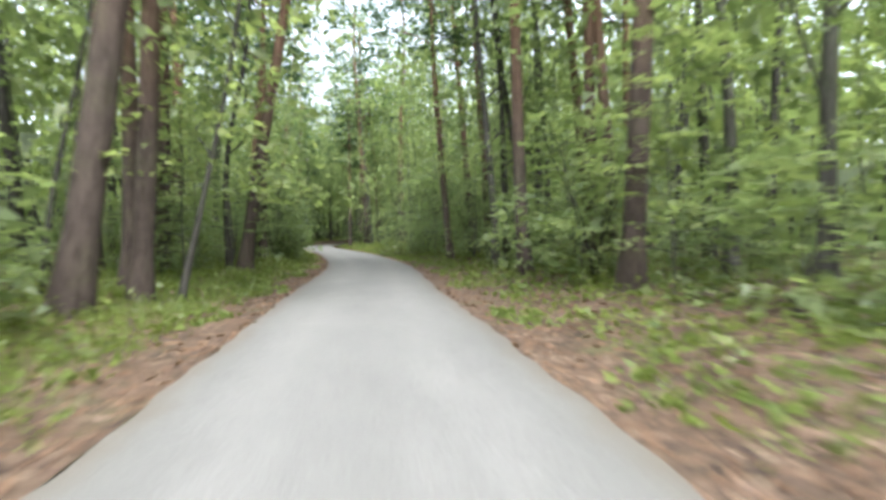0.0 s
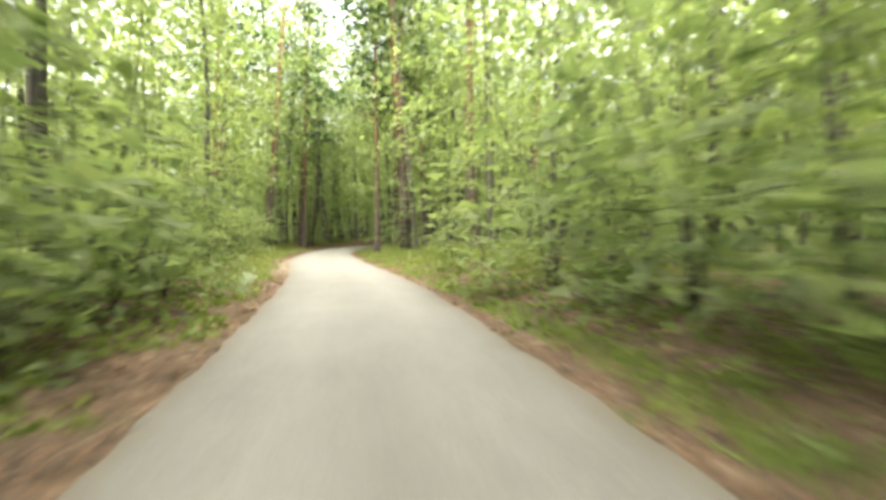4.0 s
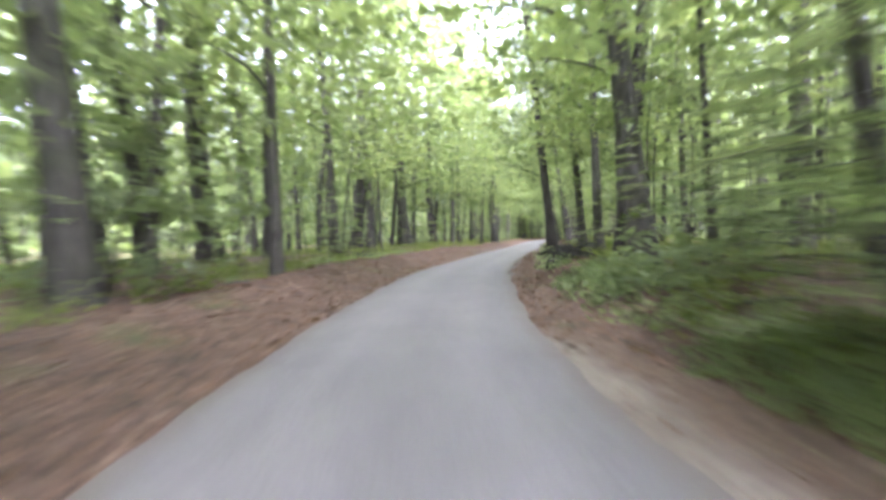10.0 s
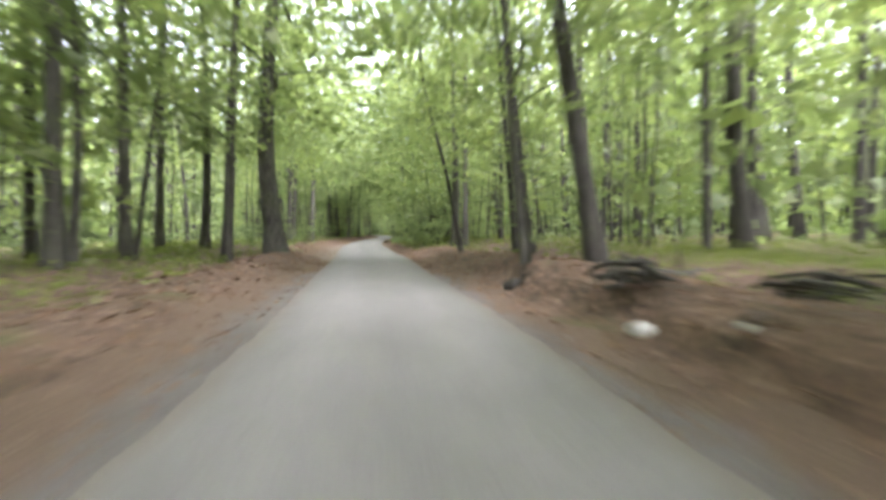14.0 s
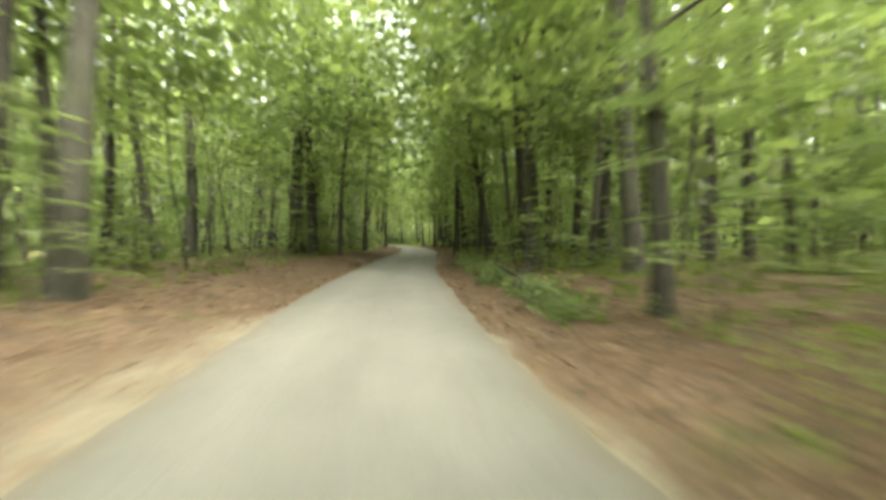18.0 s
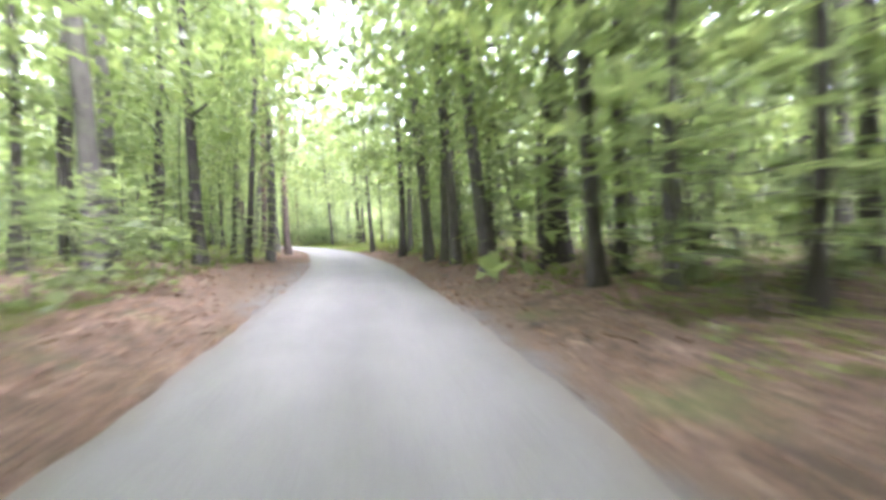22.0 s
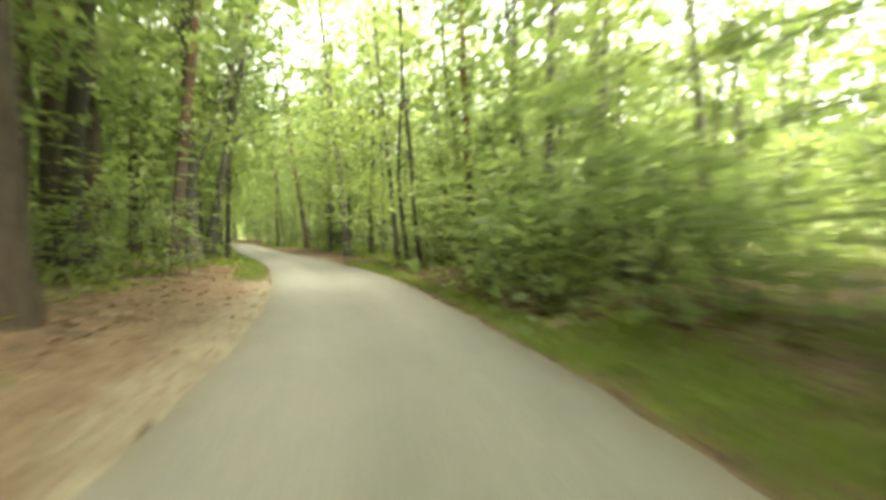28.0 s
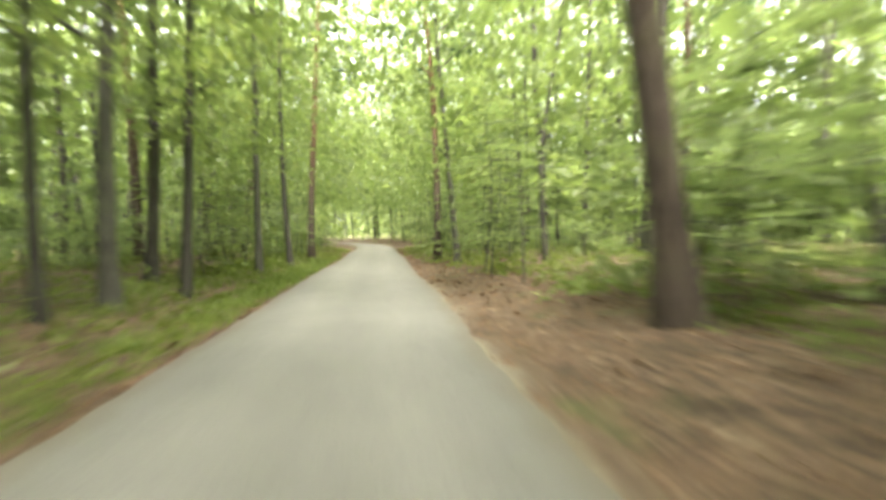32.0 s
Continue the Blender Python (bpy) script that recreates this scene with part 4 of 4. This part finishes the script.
for side in (-1, 1):
    n = 62000
    s, d = rng.uniform(-45, END + 110, n), side * rng.uniform(24, 54, n)
    thin = np.interp(s, [255, 268, 305, 320], [0, 1, 1, 0]) if side > 0 else 0 * s
    z = (25 - 8 * thin) * rng.random(n) ** 1.05
    gaps = waves(s * 0.45, z * 0.9 + d * 0.3)
    keep = gaps > -0.45 + 0.2 * thin
    c = ground_at(s, d) + np.stack([0 * z, 0 * z, z], -1)
    v, f = leaves(c[keep], 0.75, flat=0.3, long=1.3, corners=3)
    tagged(new("far_wood_foliage", mesh_of("far_wood_foliage", v, f, LEAF)), "mass of green foliage deep in the wood", "forest", kind="stuff")
    n = 24000
    s, d = rng.uniform(-10, END + 110, n), side * rng.uniform(8, 25, n)
    thin = np.interp(s, [250, 262, 315, 330], [0, 1, 1, 0]) if side > 0 else 0 * s
    z = 7.5 + 14.5 * rng.random(n)
    keep = (waves(s * 0.5, z * 0.8 + d * 0.4) > -0.4) & (rng.random(n) > 0.75 * thin)
    c = (ground_at(s, d) + np.stack([0 * z, 0 * z, z], -1))[keep]
    v, f = leaves(c, 0.46, flat=0.5, long=1.4, corners=3)
    tagged(new("high_foliage", mesh_of("high_foliage", v, f, LEAF)), "high leafy crowns of the wood on both sides", "canopy", kind="stuff")
    n = 19000
    s, d = rng.uniform(-30, END + 80, n), side * rng.uniform(9, 30, n)
    z = 5.5 * rng.random(n) ** 1.2
    keep = rng.random(n) < 0.45 + 0.5 * np.interp(s, [0, 60, 90, 145, 160, 230, 250], [1, 1, 0.4, 0.5, 1, 0.8, 1])
    c = ground_at(s, d) + np.stack([0 * z, 0 * z, z], -1)
    v, f = leaves(c[keep], 0.42, flat=0.55, long=1.5, corners=3)
    tagged(new("understorey", mesh_of("understorey", v, f, LEAF_SHRUB)), "leafy understorey between the stems", "forest", kind="stuff")

    n = 17000
    s, d = rng.uniform(-90, END + 190, n), side * (50 + 100 * rng.random(n) ** 1.4)
    z = 17 * rng.random(n) ** 0.8
    c = ground_at(s, d) + np.stack([0 * z, 0 * z, z], -1)
    v, f = leaves(c, 1.7, flat=0.4, long=1.3, corners=3)
    tagged(new("far_wood_foliage", mesh_of("outer_wood_foliage", v, f, LEAF)), "crowns of the forest that stretches away all round", "forest", kind="stuff")
    n = 12000
    s, d = rng.uniform(-40, END + 100, n), side * rng.uniform(30, 62, n)
    z = 6.5 * rng.random(n)
    c = ground_at(s, d) + np.stack([0 * z, 0 * z, z], -1)
    v, f = leaves(c, 0.85, flat=0.25, long=1.3, corners=3)
    tagged(new("understorey", mesh_of("far_understorey", v, f, LEAF_SHRUB)), "dark green thicket far back in the wood", "forest", kind="stuff")

# ---- shrubs beside the road: along, right of the middle, which, scale ----
BUSHES = [
    (27, -3.5, 0, 1.1), (30, -3.3, 0, 1.15), (33, -3.4, 0, 1.1), (36, -3.5, 0, 1.1),
    (6, 5.0, 1, 1.0), (11, 4.6, 2, 1.1), (13, 5.6, 1, 1.1), (15, 4.4, 1, 0.9), (19, 5.0, 1, 0.9), (24, 4.6, 2, 1.0), (28, 4.2, 2, 1.2), (31, 4.0, 2, 1.3), (35, 3.8, 2, 1.3),
    (16, -5.5, 1, 1.0), (22, -5.0, 1, 1.1), (26, -4.6, 2, 1.2), (30, -4.2, 2, 1.3), (34, -4.2, 2, 1.2), (40, -4.6, 1, 1.2), (46, -5.0, 1, 1.2),
    (52, -5.2, 2, 1.0), (56, -4.8, 1, 1.1), (60, -4.6, 1, 1.2), (64, -4.4, 0, 1.2), (62, 5.5, 1, 0.9), (68, 4.8, 1, 0.8),
]
BUSHES_LATER = [
    (78, 4.2, 1, 1.1), (84, 4.4, 0, 1.2), (77, -4.0, 0, 1.1), (152, 4.6, 2, 1.2), (156, 4.2, 2, 1.2), (160, 3.9, 2, 1.4),
    (182, 5.2, 1, 1.0), (206, -5.2, 1, 1.2), (210, -5.6, 2, 1.0), (214, -4.6, 1, 1.0), (266, 4.4, 2, 1.2), (263, 4.0, 0, 1.1), (266, 3.1, 0, 1.2), (269.5, 3.6, 0, 1.2), (277, 4.2, 0, 1.1), (226, 5.0, 1, 1.2), (230, 5.4, 1, 1.3), (234, 4.8, 1, 1.1), (238, 5.6, 2, 1.0), (264, 3.5, 1, 1.1), (268, 3.4, 1, 1.2), (269, 4.0, 2, 1.3), (272, 5.2, 2, 1.0), (275, 4.6, 2, 1.1),
    (274, -5.4, 1, 1.2), (290, -4.2, 1, 1.2), (296, 4.6, 2, 1.2), (300, 5.0, 1, 1.2), (306, 4.9, 1, 1.2), (298, -4.4, 1, 1.1), (211, 5.2, 2, 1.6), (85, -5.6, 2, 1.3),
]
for s, d, which, scale in BUSHES + BUSHES_LATER:
    plant(SHRUBS[which], s, d, scale)


def green(s):
    """How much grows beside the road: much at both ends, little where the beeches stand."""
    return np.interp(s, [0, 55, 80, 95, 140, 155, 170, 185, 230, 245, 300], [1, 1, 0.5, 0.15, 0.2, 0.8, 0.5, 0.25, 0.3, 0.9, 1])


SPRAYS = [(-6, 20, -1, 8), (-2, 20, 1, 10), (20, 46, -1, 13), (20, 46, 1, 13), (46, 70, -1, 10), (46, 80, 1, 9), (66, 76, 1, 4), (75, 86, 1, 4), (68, 79, -1, 8), (84, 145, -1, 5), (84, 145, 1, 5), (150, 163, 1, 9), (163, 182, 1, 5), (160, 182, -1, 7), (182, 208, -1, 6), (192, 218, 1, 13), (205, 235, -1, 12), (216, 248, 1, 22), (236, 262, -1, 8), (258, 290, 1, 13), (262, 296, -1, 10), (292, 345, 1, 18), (296, 345, -1, 14), (308, 372, -1, 20), (312, 372, 1, 18)]
for s0, s1, side, many in SPRAYS:
    for q in range(many):
        s = s0 + (s1 - s0) * (q + rng.random()) / many
        d = side * ((3.9 if s < 306 and not 66 < s < 86 else 3.2) + 3.6 * rng.random() ** 1.3)
        plant(SAPLINGS[int(rng.integers(4))], s, d, rng.uniform(0.75, 1.2))

# single saplings that reach towards the road: along, right of the middle, scale
for s, d, scale in ((18.3, 3.4, 0.8), (20.5, 3.9, 0.9), (27.5, 3.6, 0.9), (74.5, -3.8, 0.85), (79.0, -4.0, 0.8), (79.5, 3.6, 0.8), (82.0, 3.9, 0.85), (85.5, 4.1, 0.8), (158.0, 3.6, 0.95), (226.5, -3.9, 0.9), (284.5, -3.6, 0.8)):
    plant(SAPLINGS[int(rng.integers(4))], s, d, scale)

n_bush = 0
while n_bush < 175:
    s, d = rng.uniform(-10, END + 45), rng.choice([-1, 1]) * rng.uniform(4.4, 14)
    if rng.random() > green(s):
        continue
    plant(SHRUBS[int(rng.choice([0, 0, 1, 1, 2, 3]))], s, d, rng.uniform(0.7, 1.25))
    n_bush += 1

for proto in PROTOTYPES:
    for ob in (*proto.children_recursive, proto):
        bpy.data.objects.remove(ob)

# ---- low plants, grass and fallen leaves ----
RIM_S = [0, 12, 30, 42, 60, 72, 92, 135, 150, 175, 235, 248, 275, 284, 300, 330]
RIM_LEFT = [2.6, 2.5, 2.3, 2.4, 2.8, 4.2, 5.2, 4.6, 5.5, 5.0, 4.0, 4.6, 4.8, 2.2, 2.1, 2.1]
RIM_RIGHT = [2.6, 2.5, 2.3, 2.3, 2.3, 2.6, 4.4, 5.2, 3.4, 3.2, 3.6, 1.9, 1.8, 3.2, 4.6, 2.4]
for block in range(6):
    s0, s1 = -15 + block * 60, -15 + (block + 1) * 60
    n = 9500 if block < 2 else 7200 if block in (4, 5) else 5200
    s, side = rng.uniform(s0, s1, n), rng.choice([-1, 1], n)
    rim = np.where(side < 0, np.interp(s, RIM_S, RIM_LEFT), np.interp(s, RIM_S, RIM_RIGHT))
    a = rim + 0.35 * np.sin(s * 1.3) + 10 * rng.random(n) ** 1.5 - 0.5 * rng.random(n) ** 3
    x, y = spot(s, side * a)
    ok = (rng.random(n) < 0.35 + 0.5 * green(s)) & (waves(x * 0.8, y * 0.8) > -0.5 - 0.3 * green(s)) & (a > 1.85)
    s, a, side = s[ok], a[ok], side[ok]
    base = ground_at(s, side * a)
    size = rng.uniform(0.14, 0.36, len(s)) * np.clip((a - 1.2) / 2.0, 0.3, 1.2)
    off = rng.normal(size=(len(s), 8, 3)) * np.array([0.6, 0.6, 0.4])
    off[..., 2] = abs(off[..., 2]) + 0.08
    c = (base[:, None] + off * size[:, None, None]).reshape(-1, 3)
    v, f = leaves(c, 0.067, flat=0.5, corners=3)
    tagged(new("low_plants", mesh_of("low_plants", v, f, HERB)), "low green plants and bilberry on the forest floor", "undergrowth", kind="stuff")
    n = 20000
    s, side = rng.uniform(s0, s1, n), rng.choice([-1, 1], n)
    a = 1.62 + 3.4 * rng.random(n) ** 1.2
    c = ground_at(s, side * a) + np.array([0, 0, 0.02])
    v, f = leaves(c, 0.075, flat=0.8, corners=3)
    tagged(new("fallen_leaves", mesh_of("fallen_leaves", v, f, DEAD)), "dry brown leaves fallen on the verge", "leaf litter", kind="stuff")



def grass(s0, s1, d0, d1, per_metre, tall):
    """Short upright blades in a strip along the road, thinner towards its rims."""
    n = int((s1 - s0) * abs(d1 - d0) * per_metre)
    s, u = rng.uniform(s0, s1, n), rng.beta(1.6, 1.6, n)
    d = d0 + (d1 - d0) * u
    x, y = spot(s, d)
    ok = waves(x * 1.6, y * 1.6) + 0.5 * rng.normal(size=n) > -0.15
    base = ground_at(s[ok], d[ok])
    n = len(base)
    az, h = rng.random(n) * 2 * np.pi, tall * rng.uniform(0.5, 1.3, n)
    wide = np.stack([np.cos(az), np.sin(az), 0 * az], -1) * 0.012
    lean = rng.normal(size=(n, 3)) * 0.35
    lean[:, 2] = 1
    v = np.stack([base - wide, base + wide, base + lean * h[:, None]], 1).reshape(-1, 3)
    tagged(new("grass", mesh_of("grass", v, np.arange(3 * n).reshape(n, 3), GRASS)), "short green grass strip along the asphalt", "grass", kind="stuff")


for s0, s1, d0, d1, per, tall in ((4, 24, -3.6, -2.3, 110, 0.14), (243, 264, 1.66, 3.3, 480, 0.13), (262, 282, 1.66, 2.35, 420, 0.13), (274, 330, -2.8, -1.66, 420, 0.13), (60, 72, -3.4, -2.2, 200, 0.14), (88, 116, -6.2, -4.2, 150, 0.16), (90, 112, 5.6, 7.6, 130, 0.16), (284, 300, 3.4, 8.5, 110, 0.16), (26, 44, 1.9, 2.6, 220, 0.14), (0, 26, -5.5, -2.5, 120, 0.2), (44, 76, 2.3, 7.5, 90, 0.18), (104, 142, -9, -5.2, 70, 0.16), (98, 135, 5.6, 10, 70, 0.16), (172, 192, 4.6, 9, 80, 0.16), (200, 212, -7.5, -3.6, 110, 0.18), (240, 262, 3.3, 8, 90, 0.16), (300, 330, -4.8, -2.8, 130, 0.18)):
    grass(s0, s1, d0, d1, per, tall)


def bank_plants(s0, s1, d0, d1, many):
    """Dark herbs and ivy hanging over the edge of the low bank."""
    s, d = rng.uniform(s0, s1, many), rng.uniform(d0, d1, many)
    keep = np.sin(s * 0.9) + 0.6 * np.sin(s * 2.3 + 1) + rng.normal(size=many) * 0.4 > -0.25
    base = ground_at(s[keep], d[keep])
    off = rng.normal(size=(len(base), 11, 3)) * np.array([0.15, 0.15, 0.1])
    off[..., 2] = abs(off[..., 2]) + 0.02
    v, f = leaves((base[:, None] + off).reshape(-1, 3), 0.06, flat=0.6, corners=3)
    tagged(new("bank_plants", mesh_of("bank_plants", v, f, LEAF_SHRUB)), "dark green herbs hanging over the low earth bank", "undergrowth", kind="stuff")


for s0, s1, d0, d1, many in ((80, 104, 2.75, 3.2, 520), (104, 118, 2.75, 3.2, 220), (168, 187, 2.7, 3.2, 800), (74, 88, 2.6, 4.4, 1200), (93, 106, -5.0, -4.2, 350)):
    bank_plants(s0, s1, d0, d1, many)


# ---- fallen wood, stones and scraps on the verges ----
def make_log(length, radius, bark, name="fallen_log", label="dark fallen log lying among dead leaves", stubs=2):
    thing = new(name)
    u = np.linspace(0, 1, 9)
    p = np.stack([length * (u - 0.5), 0.06 * length * np.sin(u * 4 + rng.random() * 6), radius * 0.75 + 0.03 * np.sin(u * 7)], -1)
    r = radius * (1 - 0.35 * u) * (1 + 0.06 * rng.normal(size=9))
    v, f = tube(np.concatenate([p[:1] - [0.01, 0, 0], p, p[-1:] + [0.01, 0, 0]]), np.r_[0.01, r, 0.01], 9)
    part("trunk", mesh_of("log_trunk", v, f, bark, True), thing)
    for q in range(stubs):
        k = 2 + 3 * q
        az = rng.uniform(0.4, 2.6)
        t = np.linspace(0, 1, 4)[:, None]
        line = p[k] + t * np.array([0.3 * radius, math.cos(az), math.sin(az)]) * radius * 5
        v, f = tube(line, radius * 0.3 * (1 - 0.7 * t[:, 0]), 5)
        part("branch_stub", mesh_of("branch_stub", v, f, bark, True), thing)
    return tagged(thing, label, "log")


def lay(thing, s, d, turn, scale=1.0, rise=-0.07):
    x, y, z = ground_at(s, d)
    thing.matrix_basis = pose(x, y, z + rise, 0, 0, turn + math.degrees(np.interp(s, way_s, heading))) @ Matrix.Diagonal((scale, scale, scale, 1))


for s, d, turn, length, radius in ((92.6, 2.95, 88, 3.6, 0.15), (95.6, 3.1, 84, 2.6, 0.13), (102, 3.15, 92, 3.0, 0.13), (99.6, -4.7, 70, 1.9, 0.16), (127.4, 2.8, 60, 1.3, 0.11), (173.5, 3.1, 86, 4.2, 0.14), (178, 3.0, 90, 3.2, 0.11), (184.5, 3.0, 88, 3.4, 0.12), (125.5, 5.0, 20, 1.6, 0.14), (119, 4.6, 60, 1.9, 0.1), (101, -4.6, 75, 2.3, 0.13), (174, 3.6, 65, 2.2, 0.14), (186, 4.0, 80, 2.0, 0.12), (152, 3.4, 100, 2.4, 0.12)):
    lay(make_log(length, radius, OAK_BARK), s, d, turn)
for s, d, turn, length in ((82.5, 5.2, 20, 2.4), (98, 3.6, 60, 1.6), (106, 4.4, 110, 2.0), (111, 3.7, 50, 1.5), (116, 5.0, 85, 2.6), (121, 3.6, 30, 1.4), (133, 4.0, 70, 1.9), (105, -4.0, 80, 1.8), (113, -4.4, 40, 1.6), (88, -4.2, 60, 1.7), (199, 3.4, 75, 1.9), (205, 3.8, 50, 1.6), (168, 3.8, 90, 2.1), (148, -4.4, 70, 1.8)):
    lay(make_log(length, 0.035, BEECH_BARK, "fallen_branch", "thin grey fallen branch on the leaf litter", 3), s, d, turn)


for q in range(26):
    s, d = 86 + q * 4.9 + rng.random() * 2, (1 if q % 3 else -1) * rng.uniform(2.5, 5.2)
    lay(make_log(rng.uniform(0.8, 1.9), rng.uniform(0.018, 0.032), OAK_BARK if q % 2 else BEECH_BARK, "fallen_branch", "thin bent dead branch lying on the brown verge", 2), s, d, rng.uniform(20, 160))


def make_brush(wide, tall, many):
    """A heap of dead boughs: bent dark branches lying over one another."""
    thing = new("brush_pile")
    for q in range(many):
        az, lift = rng.random() * 2 * np.pi, tall * (q + 0.5) / many
        half = wide * rng.uniform(0.45, 1.0)
        u = np.linspace(-1, 1, 7)
        line = np.stack([np.cos(az) * half * u, 0.5 * np.sin(az) * half * u, lift * (1 - 0.75 * u * u) + 0.03], -1) + rng.normal(size=(7, 3)) * 0.04
        line[:, :2] += rng.normal(size=2) * 0.2 * wide
        r = rng.uniform(0.015, 0.05)
        v, f = tube(line, r * np.r_[0.5, np.linspace(1, 0.35, 6)], 6)
        part("branch", mesh_of("branch", v, f, OAK_BARK if q % 3 else BEECH_BARK, True), thing)
    return tagged(thing, "heap of dark dead branches on the bank", "brush pile")


for s, d, wide, tall, many in ((91.8, 3.4, 1.2, 0.4, 22), (94.6, 3.6, 1.1, 0.35, 18), (123, 3.2, 0.8, 0.35, 16), (104, 4.6, 1.3, 0.5, 22), (107, 5.2, 0.9, 0.35, 14), (101, -5.4, 1.0, 0.3, 14), (122.5, 5.4, 1.0, 0.35, 14), (176, 4.2, 0.9, 0.3, 12)):
    lay(make_brush(wide, tall, many), s, d, rng.uniform(50, 110), rise=-0.03)


def make_scrap(size):
    bm = bmesh.new()
    bmesh.ops.create_grid(bm, x_segments=6, y_segments=6, size=size)
    for v in bm.verts:
        v.co.z += size * (0.35 * math.sin(v.co.x * 9 / size) * math.cos(v.co.y * 2.2 / size) + 0.3 * rng.random()) + size * 0.25
        v.co.x *= 0.7 + 0.3 * rng.random()
    bmesh.ops.solidify(bm, geom=bm.faces[:], thickness=0.003)
    me = bpy.data.meshes.new("paper_scrap")
    bm.to_mesh(me)
    bm.free()
    me.materials.append(PAPER)
    return tagged(new("paper_scrap", me), "crumpled white paper scrap lying on the verge", "litter")


def make_stone(size):
    bm = bmesh.new()
    bmesh.ops.create_icosphere(bm, subdivisions=2, radius=size)
    for v in bm.verts:
        v.co *= 1 + 0.22 * noise.noise(v.co * (2.2 / size))
        v.co.z = max(v.co.z * 0.65, -size * 0.3)
    me = bpy.data.meshes.new("stone")
    bm.to_mesh(me)
    bm.free()
    me.materials.append(STONE)
    return tagged(new("stone", me), "pale rounded stone half sunk in dead leaves", "stone")


for s, d, size in ((12.7, -2.75, 0.13), (9.2, -2.8, 0.08), (5.6, 2.6, 0.05), (161.7, -3.5, 0.1), (92, -2.7, 0.06)):
    lay(make_scrap(size), s, d, rng.random() * 90)
for s, d, size in ((122.0, 2.75, 0.16), (120.6, 3.0, 0.07), (118.4, 5.6, 0.1), (94.5, 3.2, 0.1), (95.3, 3.5, 0.07), (109, -3.4, 0.08), (203, 2.8, 0.08)):
    lay(make_stone(size), s, d, rng.random() * 90, rise=size * 0.2)
